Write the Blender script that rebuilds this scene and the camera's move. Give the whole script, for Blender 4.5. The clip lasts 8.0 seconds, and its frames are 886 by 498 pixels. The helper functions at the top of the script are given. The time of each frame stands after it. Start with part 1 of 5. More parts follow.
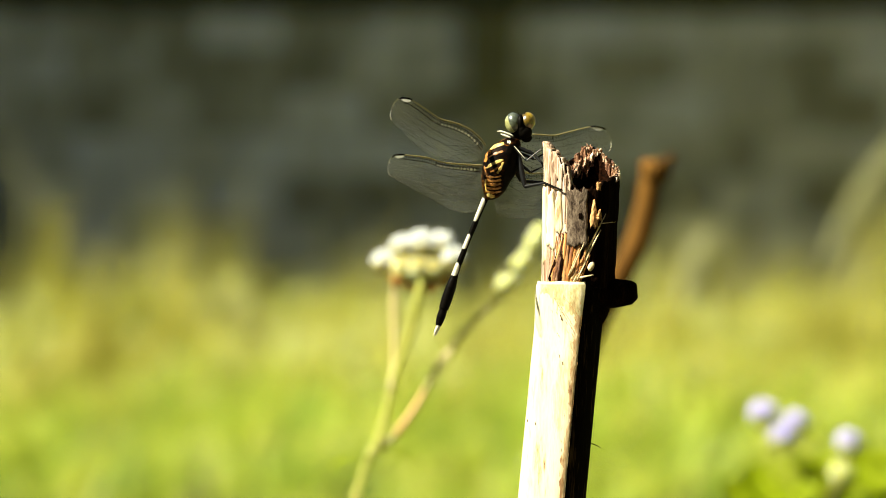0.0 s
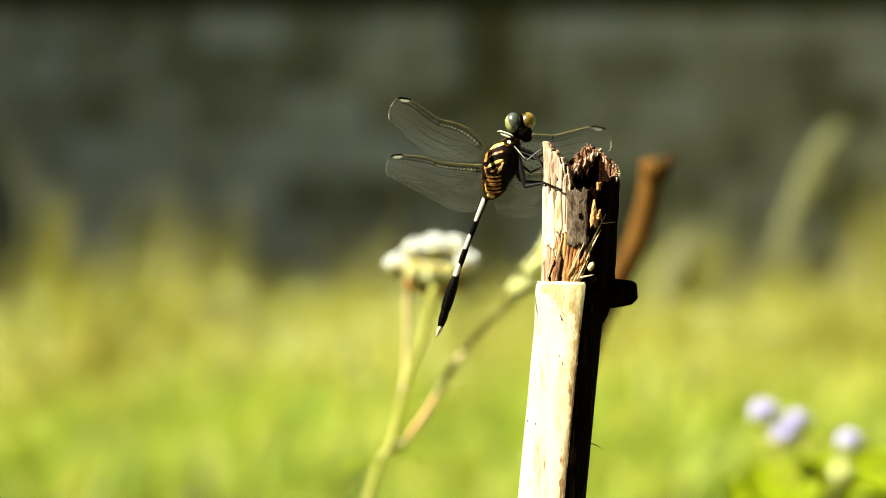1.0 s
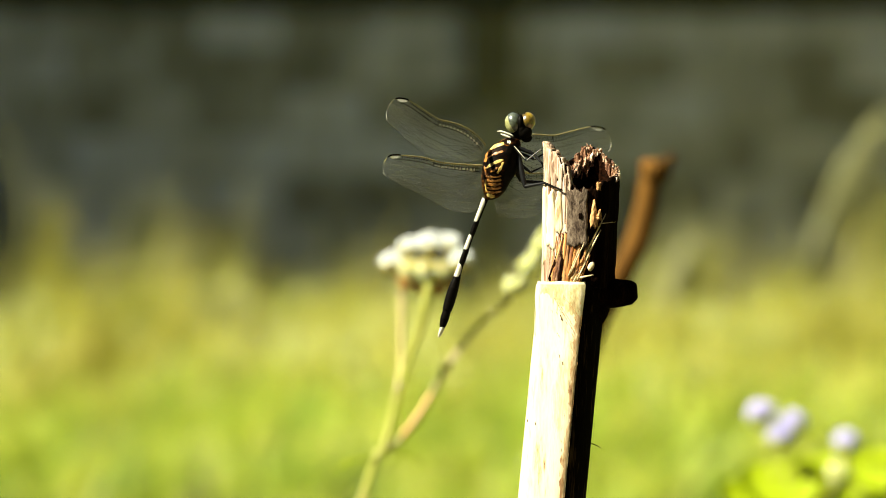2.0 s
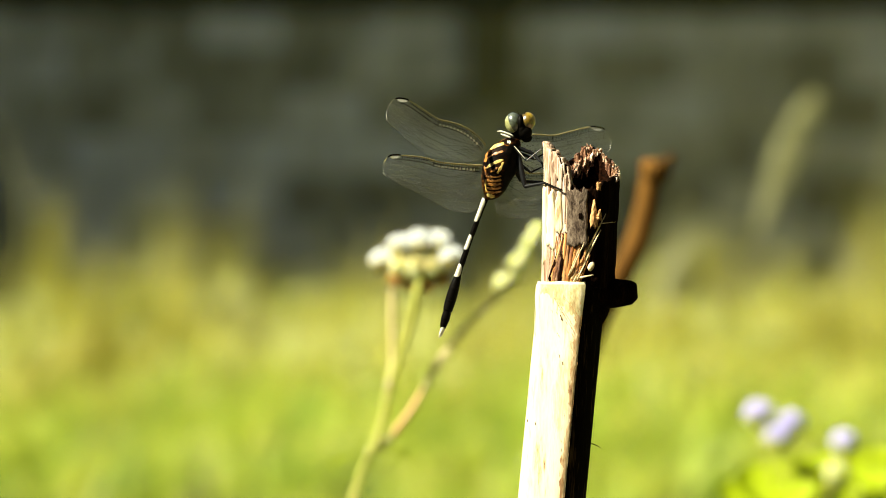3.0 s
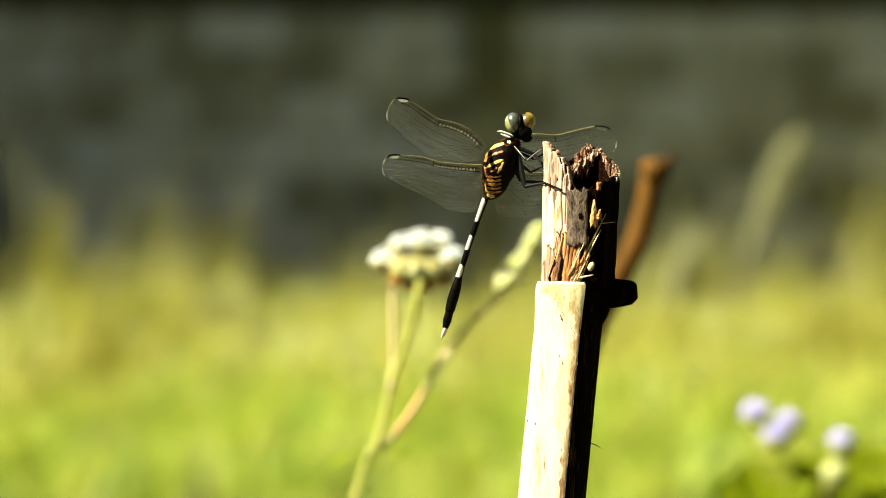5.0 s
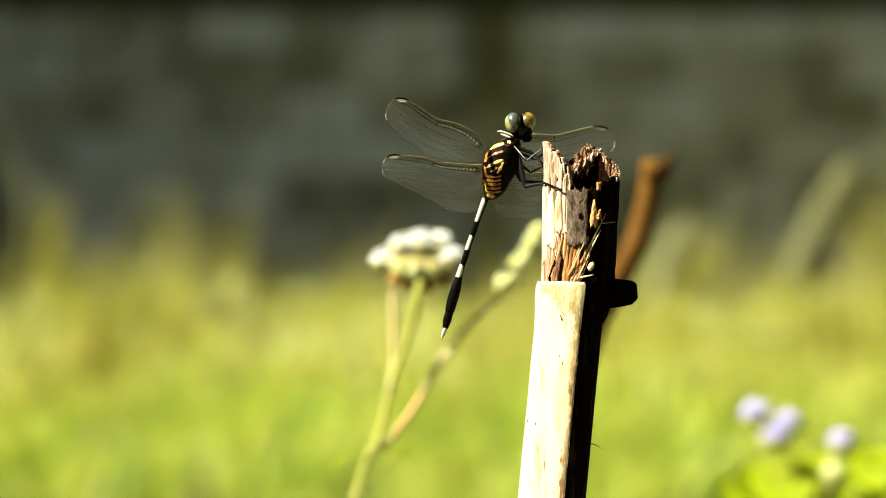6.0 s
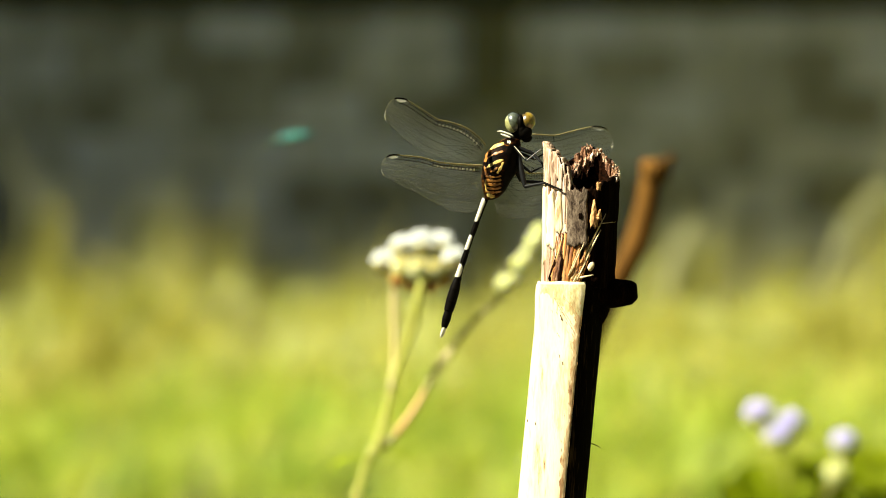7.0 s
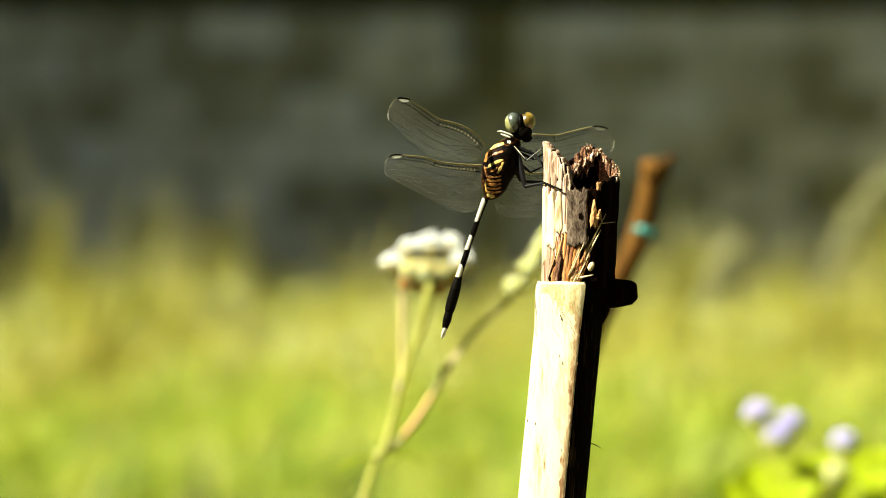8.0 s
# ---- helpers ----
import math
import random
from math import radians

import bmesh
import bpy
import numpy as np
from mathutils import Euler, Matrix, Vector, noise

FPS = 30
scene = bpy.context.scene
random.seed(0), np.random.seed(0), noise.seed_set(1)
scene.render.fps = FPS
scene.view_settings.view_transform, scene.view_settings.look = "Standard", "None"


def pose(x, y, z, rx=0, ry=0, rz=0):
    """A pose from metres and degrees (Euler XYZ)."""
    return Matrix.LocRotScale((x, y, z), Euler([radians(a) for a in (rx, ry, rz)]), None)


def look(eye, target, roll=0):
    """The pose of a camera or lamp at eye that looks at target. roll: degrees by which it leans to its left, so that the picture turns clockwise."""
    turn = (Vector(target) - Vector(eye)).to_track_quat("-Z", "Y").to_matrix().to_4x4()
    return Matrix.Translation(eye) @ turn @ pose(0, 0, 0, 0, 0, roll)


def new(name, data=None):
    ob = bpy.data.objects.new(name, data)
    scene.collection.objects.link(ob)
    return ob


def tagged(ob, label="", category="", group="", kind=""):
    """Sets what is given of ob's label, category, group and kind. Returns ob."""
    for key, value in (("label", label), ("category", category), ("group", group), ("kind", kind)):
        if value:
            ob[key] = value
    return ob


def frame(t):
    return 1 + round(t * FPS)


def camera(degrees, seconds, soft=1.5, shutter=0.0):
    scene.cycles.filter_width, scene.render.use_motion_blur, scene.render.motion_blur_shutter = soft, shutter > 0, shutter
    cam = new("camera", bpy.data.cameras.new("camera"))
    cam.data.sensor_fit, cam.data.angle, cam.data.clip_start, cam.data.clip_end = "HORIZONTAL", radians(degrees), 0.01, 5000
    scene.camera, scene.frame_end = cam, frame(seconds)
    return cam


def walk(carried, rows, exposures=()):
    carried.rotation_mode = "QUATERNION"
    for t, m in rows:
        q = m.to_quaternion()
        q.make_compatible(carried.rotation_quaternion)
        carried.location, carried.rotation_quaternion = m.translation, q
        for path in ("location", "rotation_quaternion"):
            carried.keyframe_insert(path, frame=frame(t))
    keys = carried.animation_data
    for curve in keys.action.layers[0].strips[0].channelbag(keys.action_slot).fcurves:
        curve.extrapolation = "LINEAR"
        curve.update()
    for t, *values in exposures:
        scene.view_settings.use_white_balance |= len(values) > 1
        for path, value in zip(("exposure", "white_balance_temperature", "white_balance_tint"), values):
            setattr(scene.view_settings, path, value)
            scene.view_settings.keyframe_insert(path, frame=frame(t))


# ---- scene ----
# The camera stands on a low tripod half a metre from a dragonfly, with a long lens wide open.
EYE_Z = 0.45
cam = camera(20.0, 8.0, soft=0.75, shutter=0.2)
cam.data.dof.use_dof = True
cam.data.dof.focus_distance = 0.496
cam.data.dof.aperture_fstop = 12.1
STAND = look((0, -0.5, EYE_Z), (0, 0, EYE_Z))
walk(cam, [(0.0, STAND), (8.0, STAND)], exposures=[(0.0, 1.85, 6700, 6), (8.0, 1.85, 6700, 6)])

# ---- light ----
SUN_EL, SUN_SIDE = radians(45), radians(21)   # height, and how far it stands towards the camera from due left
sun_way = Vector((-math.cos(SUN_SIDE) * math.cos(SUN_EL), -math.sin(SUN_SIDE) * math.cos(SUN_EL), math.sin(SUN_EL)))
sun = new("sun", bpy.data.lights.new("sun", "SUN"))
sun.data.energy, sun.data.angle, sun.data.color = 5.0, radians(0.53), (1.0, 0.95, 0.76)
sun.matrix_world = look(sun_way * 30, (0, 0, 0))
world = bpy.data.worlds.new("sky")
scene.world = world
world.use_nodes = True
sky = world.node_tree.nodes.new("ShaderNodeTexSky")
sky.sky_type, sky.sun_disc = "NISHITA", False
sky.air_density, sky.dust_density = 0.15, 0.1
sky.sun_elevation, sky.sun_rotation = SUN_EL, math.atan2(sun_way.x, sun_way.y)
back = world.node_tree.nodes["Background"]
back.inputs["Strength"].default_value = 0.064
world.node_tree.links.new(sky.outputs[0], back.inputs["Color"])


# ---- materials ----
def nodes_of(name):
    m = bpy.data.materials.new(name)
    m.use_nodes = True
    nt = m.node_tree
    return m, nt, nt.nodes["Principled BSDF"], nt.nodes["Material Output"]


def node(nt, kind, **inputs):
    n = nt.nodes.new(kind)
    for key, value in inputs.items():
        n.inputs[key].default_value = value
    return n


def ramp(nt, source, stops):
    n = nt.nodes.new("ShaderNodeValToRGB")
    while len(n.color_ramp.elements) < len(stops):
        n.color_ramp.elements.new(0.5)
    for e, (at, c) in zip(n.color_ramp.elements, stops):
        e.position, e.color = at, (*c, 1)
    nt.links.new(source, n.inputs[0])
    return n


def surface(name, stops, scale=400.0, rough=0.6, bump=0.3, depth=0.0003, stretch=(1, 1, 1), vary=0.0, fine=5.0,
            leaf=0.0, spec=0.5, metal=0.0, islands=0.0, placed=False, flesh=0.0):
    """Noise at two scales through a colour ramp, relief, a shift of lightness from piece to piece, and light that passes through leaves."""
    m, nt, bsdf, out = nodes_of(name)
    link = nt.links.new
    co = nt.nodes.new("ShaderNodeTexCoord")
    mp = nt.nodes.new("ShaderNodeMapping")
    mp.inputs["Scale"].default_value = stretch
    link(nt.nodes.new("ShaderNodeNewGeometry").outputs["Position"] if placed else co.outputs["Object"], mp.inputs["Vector"])
    big = node(nt, "ShaderNodeTexNoise", Scale=scale, Detail=4.0, Roughness=0.6)
    small = node(nt, "ShaderNodeTexNoise", Scale=scale * fine, Detail=3.0, Roughness=0.65)
    link(mp.outputs[0], big.inputs["Vector"])
    link(mp.outputs[0], small.inputs["Vector"])
    mix = nt.nodes.new("ShaderNodeMath")
    mix.operation = "MULTIPLY_ADD"
    mix.inputs[1].default_value = 0.4
    link(small.outputs["Fac"], mix.inputs[0])
    part_of = nt.nodes.new("ShaderNodeMath")
    part_of.operation = "MULTIPLY"
    part_of.inputs[1].default_value = 0.6
    link(big.outputs["Fac"], part_of.inputs[0])
    link(part_of.outputs[0], mix.inputs[2])
    value = mix.outputs[0]
    for amount, kind, socket in ((vary, "ShaderNodeObjectInfo", "Random"), (islands, "ShaderNodeNewGeometry", "Random Per Island")):
        if amount:
            info = nt.nodes.new(kind)
            shift = nt.nodes.new("ShaderNodeMath")
            shift.operation = "MULTIPLY_ADD"
            shift.inputs[1].default_value = amount
            link(info.outputs[socket], shift.inputs[0])
            link(value, shift.inputs[2])
            low = nt.nodes.new("ShaderNodeMath")
            low.operation = "SUBTRACT"
            low.inputs[1].default_value = amount / 2
            link(shift.outputs[0], low.inputs[0])
            value = low.outputs[0]
    col = ramp(nt, value, stops)
    link(col.outputs[0], bsdf.inputs["Base Color"])
    bsdf.inputs["Roughness"].default_value = rough
    bsdf.inputs["Specular IOR Level"].default_value = spec
    bsdf.inputs["Metallic"].default_value = metal
    if flesh:
        bsdf.inputs["Subsurface Weight"].default_value = 0.9
        bsdf.inputs["Subsurface Radius"].default_value = (1.0, 0.9, 0.5)
        bsdf.inputs["Subsurface Scale"].default_value = flesh
    if bump:
        b = node(nt, "ShaderNodeBump", Strength=bump, Distance=depth)
        link(value, b.inputs["Height"])
        link(b.outputs[0], bsdf.inputs["Normal"])
    if leaf:
        tr = nt.nodes.new("ShaderNodeBsdfTranslucent")
        link(col.outputs[0], tr.inputs["Color"])
        ms = nt.nodes.new("ShaderNodeMixShader")
        ms.inputs[0].default_value = leaf
        link(bsdf.outputs[0], ms.inputs[1])
        link(tr.outputs[0], ms.inputs[2])
        link(ms.outputs[0], out.inputs["Surface"])
    return m


def turf(name, deep, fresh, straw, mint):
    """Grass blades whose colour drifts from patch to patch: deep green, fresh green, bleached straw and a bluish pale green."""
    m, nt, bsdf, out = nodes_of(name)
    link = nt.links.new
    place = nt.nodes.new("ShaderNodeNewGeometry")
    values = []
    for scale, shift, squeeze in ((13.0, 0.0, 0.45), (8.0, 9.0, 0.45), (60.0, 3.0, 1.0)):
        mp = nt.nodes.new("ShaderNodeMapping")
        mp.inputs["Scale"].default_value = (1, squeeze, 1)
        mp.inputs["Location"].default_value = (shift, shift, 0)
        link(place.outputs["Position"], mp.inputs["Vector"])
        n = node(nt, "ShaderNodeTexNoise", Scale=scale, Detail=2.0, Roughness=0.5)
        link(mp.outputs[0], n.inputs["Vector"])
        values.append(n.outputs["Fac"])
    shift = nt.nodes.new("ShaderNodeMath")
    shift.operation = "MULTIPLY_ADD"
    shift.inputs[1].default_value = 0.16
    link(place.outputs["Random Per Island"], shift.inputs[0])
    link(values[0], shift.inputs[2])
    col = ramp(nt, shift.outputs[0], [(0.44, deep), (0.545, fresh), (0.66, straw)])
    pale = ramp(nt, values[1], [(0.50, (0, 0, 0)), (0.66, (0.7, 0.7, 0.7))])
    mixed = nt.nodes.new("ShaderNodeMix")
    mixed.data_type = "RGBA"
    link(pale.outputs[0], mixed.inputs["Factor"])
    link(col.outputs[0], mixed.inputs["A"])
    mixed.inputs["B"].default_value = (*mint, 1)
    grain = ramp(nt, values[2], [(0.3, (0.75, 0.75, 0.75)), (0.7, (1, 1, 1))])
    tint = nt.nodes.new("ShaderNodeMix")
    tint.data_type, tint.blend_type = "RGBA", "MULTIPLY"
    tint.inputs["Factor"].default_value = 1.0
    link(mixed.outputs["Result"], tint.inputs["A"])
    link(grain.outputs[0], tint.inputs["B"])
    link(tint.outputs["Result"], bsdf.inputs["Base Color"])
    bsdf.inputs["Roughness"].default_value = 0.45
    bsdf.inputs["Specular IOR Level"].default_value = 0.3
    tr = nt.nodes.new("ShaderNodeBsdfTranslucent")
    link(tint.outputs["Result"], tr.inputs["Color"])
    ms = nt.nodes.new("ShaderNodeMixShader")
    ms.inputs[0].default_value = 0.45
    link(bsdf.outputs[0], ms.inputs[1])
    link(tr.outputs[0], ms.inputs[2])
    link(ms.outputs[0], out.inputs["Surface"])
    return m


def clear_wing(name, tint, share, rough, through_share=0.6):
    """A clear insect wing: mostly see-through, with a thin gloss and a little milky haze."""
    m, nt, bsdf, out = nodes_of(name)
    link = nt.links.new
    bsdf.inputs["Base Color"].default_value = (*tint, 1)
    bsdf.inputs["Roughness"].default_value = rough
    co = nt.nodes.new("ShaderNodeTexCoord")
    n = node(nt, "ShaderNodeTexNoise", Scale=500.0, Detail=2.0)
    link(co.outputs["Object"], n.inputs["Vector"])
    b = node(nt, "ShaderNodeBump", Strength=0.6, Distance=0.0004)
    link(n.outputs["Fac"], b.inputs["Height"])
    link(b.outputs[0], bsdf.inputs["Normal"])
    tl = nt.nodes.new("ShaderNodeBsdfTranslucent")
    tl.inputs["Color"].default_value = (*tint, 1)
    film = nt.nodes.new("ShaderNodeMixShader")
    film.inputs[0].default_value = through_share
    link(bsdf.outputs[0], film.inputs[1])
    link(tl.outputs[0], film.inputs[2])
    tr = nt.nodes.new("ShaderNodeBsdfTransparent")
    ms = nt.nodes.new("ShaderNodeMixShader")
    ms.inputs[0].default_value = share
    link(tr.outputs[0], ms.inputs[1])
    link(film.outputs[0], ms.inputs[2])
    link(ms.outputs[0], out.inputs["Surface"])
    return m


# Kept dark so the unseen foreground bounces little light onto the stalk.
M_SOIL = surface("soil", [(0.3, (0.02, 0.016, 0.009)), (0.7, (0.05, 0.042, 0.022))], scale=6, rough=0.95, depth=0.01)
M_GRASS = turf("grass", (0.09, 0.13, 0.006), (0.44, 0.43, 0.040), (0.74, 0.68, 0.17), (0.50, 0.58, 0.11))
M_LAWN = turf("lawn_grass", (0.06, 0.14, 0.004), (0.30, 0.42, 0.018), (0.60, 0.62, 0.09), (0.42, 0.60, 0.12))
M_PALETURF = surface("pale_turf", [(0.3, (0.38, 0.46, 0.06)), (0.5, (0.56, 0.58, 0.13)), (0.7, (0.70, 0.70, 0.26))], scale=3.0, rough=0.4, bump=0, leaf=0.45, islands=0.25, spec=0.4)
# Pale colour of the heads that imitate bright glints in the grass.
M_GRASSGLINT = surface("grass_glint", [(0.3, (0.46, 0.52, 0.13)), (0.7, (0.68, 0.68, 0.28))], scale=30, rough=0.4, bump=0, leaf=0.4, islands=0.2, spec=0.5)
M_DRYGRASS = surface("dry_grass", [(0.25, (0.10, 0.11, 0.008)), (0.5, (0.34, 0.33, 0.042)), (0.75, (0.52, 0.47, 0.12))],
                     scale=2.0, rough=0.6, bump=0, leaf=0.4, islands=0.4, spec=0.3)
M_PLUME = surface("plume", [(0.2, (0.27, 0.27, 0.11)), (0.8, (0.47, 0.47, 0.25))], scale=40, rough=0.7, bump=0, leaf=0.45, islands=0.3)
M_BLOCK = surface("concrete_block", [(0.33, (0.20, 0.195, 0.12)), (0.44, (0.38, 0.375, 0.28)), (0.53, (0.53, 0.535, 0.45)), (0.64, (0.62, 0.64, 0.63))],
                  scale=3.4, rough=0.92, bump=0.5, depth=0.01, vary=0.28, fine=5, stretch=(1, 1, 0.5), placed=True)
M_MORTAR = surface("mortar", [(0.3, (0.06, 0.06, 0.035)), (0.7, (0.15, 0.15, 0.10))], scale=3, rough=0.95, depth=0.01)
M_PIER = surface("pier_concrete", [(0.32, (0.17, 0.165, 0.07)), (0.6, (0.37, 0.36, 0.22))], scale=3.0, rough=0.95, depth=0.01, placed=True)
M_COPING = surface("dark_olive_concrete", [(0.3, (0.015, 0.015, 0.003)), (0.65, (0.06, 0.06, 0.018))], scale=2.5, rough=0.95, depth=0.01, placed=True)
M_DARKPATCH = surface("darker_concrete", [(0.3, (0.08, 0.078, 0.028)), (0.65, (0.21, 0.20, 0.09))], scale=2.5, rough=0.95, depth=0.01, placed=True)
# Pale, so that the added gable bounces light onto the block wall.
M_RENDER = surface("bounce_render", [(0.3, (0.46, 0.45, 0.40)), (0.7, (0.62, 0.60, 0.53))], scale=1.5, rough=0.9, depth=0.01, placed=True)
M_STEM = surface("pale_stalk", [(0.33, (0.10, 0.045, 0.02)), (0.37, (0.36, 0.23, 0.10)), (0.43, (0.56, 0.48, 0.30)), (0.54, (0.65, 0.59, 0.40)), (0.66, (0.52, 0.39, 0.21))],
                 scale=260, rough=0.5, bump=0.3, depth=0.0004, stretch=(1, 1, 0.16))
M_SKIN = surface("weathered_skin", [(0.37, (0.30, 0.19, 0.08)), (0.45, (0.36, 0.28, 0.12)), (0.54, (0.49, 0.42, 0.21)), (0.66, (0.62, 0.55, 0.36))],
                 scale=500, rough=0.8, bump=0.6, depth=0.0004, stretch=(1, 1, 0.4))
M_FIBRE = surface("bleached_fibre", [(0.375, (0.09, 0.030, 0.011)), (0.43, (0.24, 0.12, 0.065)), (0.50, (0.34, 0.22, 0.145)), (0.56, (0.47, 0.35, 0.26)), (0.64, (0.62, 0.53, 0.42))],
                  scale=620, rough=0.75, bump=0.8, depth=0.0007, stretch=(1, 1, 0.07), vary=0.12)
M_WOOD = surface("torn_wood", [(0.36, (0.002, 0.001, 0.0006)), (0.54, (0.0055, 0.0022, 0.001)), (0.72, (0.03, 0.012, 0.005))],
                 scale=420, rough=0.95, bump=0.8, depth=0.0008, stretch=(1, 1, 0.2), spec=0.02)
# Wood colour near black, painting the shade inside the hollow and the gaps.
M_GAPSHADE = surface("gap_shade_wood", [(0.38, (0.002, 0.001, 0.0006)), (0.53, (0.012, 0.004, 0.0015)), (0.70, (0.07, 0.024, 0.008))], scale=500, rough=0.95, bump=0.8, depth=0.0008, spec=0.02)
M_TORN = surface("torn_rim", [(0.38, (0.06, 0.02, 0.008)), (0.50, (0.17, 0.07, 0.03)), (0.58, (0.30, 0.155, 0.08)), (0.66, (0.50, 0.33, 0.22))], scale=700, rough=0.85, bump=0.7, depth=0.0004)
M_FRAY = surface("frayed_fibre", [(0.38, (0.24, 0.11, 0.06)), (0.50, (0.46, 0.30, 0.19)), (0.62, (0.68, 0.55, 0.42))], scale=700, rough=0.8, bump=0.5, depth=0.0003, vary=0.12)
M_EDGE = surface("tan_weathered_edge", [(0.38, (0.20, 0.09, 0.035)), (0.47, (0.37, 0.23, 0.10)), (0.58, (0.54, 0.41, 0.23))], scale=420, rough=0.7, bump=0.5, depth=0.0003, stretch=(1, 1, 0.25))
# Bark colour taken near black to carry the shade of the stem's right side.
M_SHADEBARK = surface("shade_bark", [(0.36, (0.0015, 0.001, 0.0005)), (0.54, (0.004, 0.0024, 0.0012)), (0.64, (0.05, 0.029, 0.013))],
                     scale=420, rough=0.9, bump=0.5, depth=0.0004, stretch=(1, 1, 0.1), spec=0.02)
M_SPLINTER = surface("orange_splinter", [(0.32, (0.14, 0.036, 0.006)), (0.5, (0.50, 0.20, 0.045)), (0.7, (0.72, 0.44, 0.18))],
                     scale=500, rough=0.6, bump=0.4, depth=0.0003, stretch=(1, 1, 0.08), vary=0.3)
M_BARK = surface("grey_bark", [(0.38, (0.020, 0.012, 0.008)), (0.5, (0.095, 0.068, 0.048)), (0.64, (0.20, 0.155, 0.115))],
                 scale=650, rough=0.95, bump=1.0, depth=0.0007, stretch=(1, 1, 0.45), spec=0.1)
M_TAN = surface("tan_wood", [(0.36, (0.20, 0.08, 0.02)), (0.58, (0.55, 0.30, 0.11))], scale=500, rough=0.75, bump=0.4, stretch=(1, 1, 0.3))
M_PITH = surface("ivory_pith", [(0.3, (0.50, 0.33, 0.14)), (0.6, (0.80, 0.66, 0.42))], scale=600, rough=0.8, bump=0.3)
M_BROWN = surface("brown_stick", [(0.34, (0.025, 0.010, 0.001)), (0.5, (0.085, 0.037, 0.005)), (0.70, (0.19, 0.092, 0.015))],
                  scale=160, rough=0.8, spec=0.1, bump=0.5, depth=0.0008, stretch=(1, 1, 0.15))
M_GREENSTEM = surface("green_stem", [(0.35, (0.42, 0.45, 0.07)), (0.5, (0.54, 0.54, 0.12)), (0.7, (0.60, 0.55, 0.20))], scale=120, rough=0.5, bump=0.2, leaf=0.35)
M_TANSTEM = surface("tan_stem", [(0.36, (0.42, 0.24, 0.08)), (0.48, (0.50, 0.27, 0.09)), (0.62, (0.56, 0.36, 0.15))], scale=60, rough=0.6, bump=0.2, stretch=(1, 1, 0.6))
M_PINKSTEM = surface("pink_tan_stem", [(0.36, (0.46, 0.38, 0.15)), (0.62, (0.58, 0.47, 0.24))], scale=60, rough=0.6, bump=0.2, stretch=(1, 1, 0.6))
M_OLIVESTEM = surface("olive_stem", [(0.36, (0.16, 0.14, 0.04)), (0.62, (0.27, 0.24, 0.09))], scale=60, rough=0.6, bump=0.2, stretch=(1, 1, 0.6))
M_STRAWSTEM = surface("straw_stem", [(0.36, (0.38, 0.30, 0.12)), (0.62, (0.50, 0.41, 0.21))], scale=60, rough=0.6, bump=0.2, stretch=(1, 1, 0.6))
M_WHITE = surface("white_floret", [(0.3, (0.80, 0.84, 0.78)), (0.6, (0.88, 0.90, 0.94))], scale=500, rough=0.7, bump=0, leaf=0.35, islands=0.2)
M_CUP = surface("green_cup", [(0.3, (0.58, 0.51, 0.15)), (0.6, (0.78, 0.70, 0.33))], scale=400, rough=0.6, bump=0.2, leaf=0.35, flesh=0.004)
M_BUD = surface("yellow_green_bud", [(0.3, (0.58, 0.62, 0.14)), (0.65, (0.82, 0.84, 0.42))], scale=400, rough=0.6, bump=0.2, leaf=0.3, islands=0.25, flesh=0.004)
M_WITHER = surface("withered_bract", [(0.3, (0.42, 0.16, 0.02)), (0.65, (0.64, 0.36, 0.09))], scale=400, rough=0.7, bump=0.2, leaf=0.4, flesh=0.004)
M_LAVENDER = surface("lavender_floret", [(0.3, (0.56, 0.52, 0.88)), (0.65, (0.78, 0.75, 0.96))], scale=500, rough=0.7, bump=0, leaf=0.5, islands=0.3)
M_LEAF = surface("bright_leaf", [(0.3, (0.32, 0.41, 0.010)), (0.65, (0.48, 0.55, 0.020))], scale=80, rough=0.45, bump=0.3, leaf=0.6)
# the insect
M_BLACK = surface("black_shell", [(0.3, (0.001, 0.0009, 0.0007)), (0.7, (0.005, 0.004, 0.003))], scale=900, rough=0.45, bump=0.2, depth=0.0001, spec=0.02)
M_LEG = surface("glossy_black_leg", [(0.3, (0.002, 0.002, 0.002)), (0.7, (0.010, 0.010, 0.011))], scale=900, rough=0.45, bump=0.2, depth=0.0001, spec=0.18)
M_GREYLEG = surface("grey_leg", [(0.3, (0.02, 0.019, 0.017)), (0.7, (0.10, 0.095, 0.085))], scale=900, rough=0.5, bump=0)
M_THORAX = surface("dark_ochre_shell", [(0.44, (0.0015, 0.0008, 0.0003)), (0.54, (0.012, 0.0035, 0.0006)), (0.66, (0.16, 0.055, 0.005))],
                   scale=420, rough=0.6, bump=0.4, depth=0.0002, stretch=(0.6, 0.6, 1.4), fine=4, spec=0.04)
M_YELLOW = surface("pale_yellow_stripe", [(0.36, (0.20, 0.10, 0.010)), (0.48, (0.42, 0.29, 0.06)), (0.62, (0.62, 0.50, 0.16))], scale=700, rough=0.5, bump=0.3, depth=0.0001)
M_ORANGE = surface("ochre_band", [(0.35, (0.07, 0.022, 0.003)), (0.6, (0.42, 0.17, 0.018))], scale=700, rough=0.5, bump=0.3, depth=0.0001)
M_IVORY = surface("ivory_band", [(0.3, (0.34, 0.32, 0.24)), (0.6, (0.48, 0.46, 0.38))], scale=900, rough=0.45, bump=0.15, depth=0.0001)
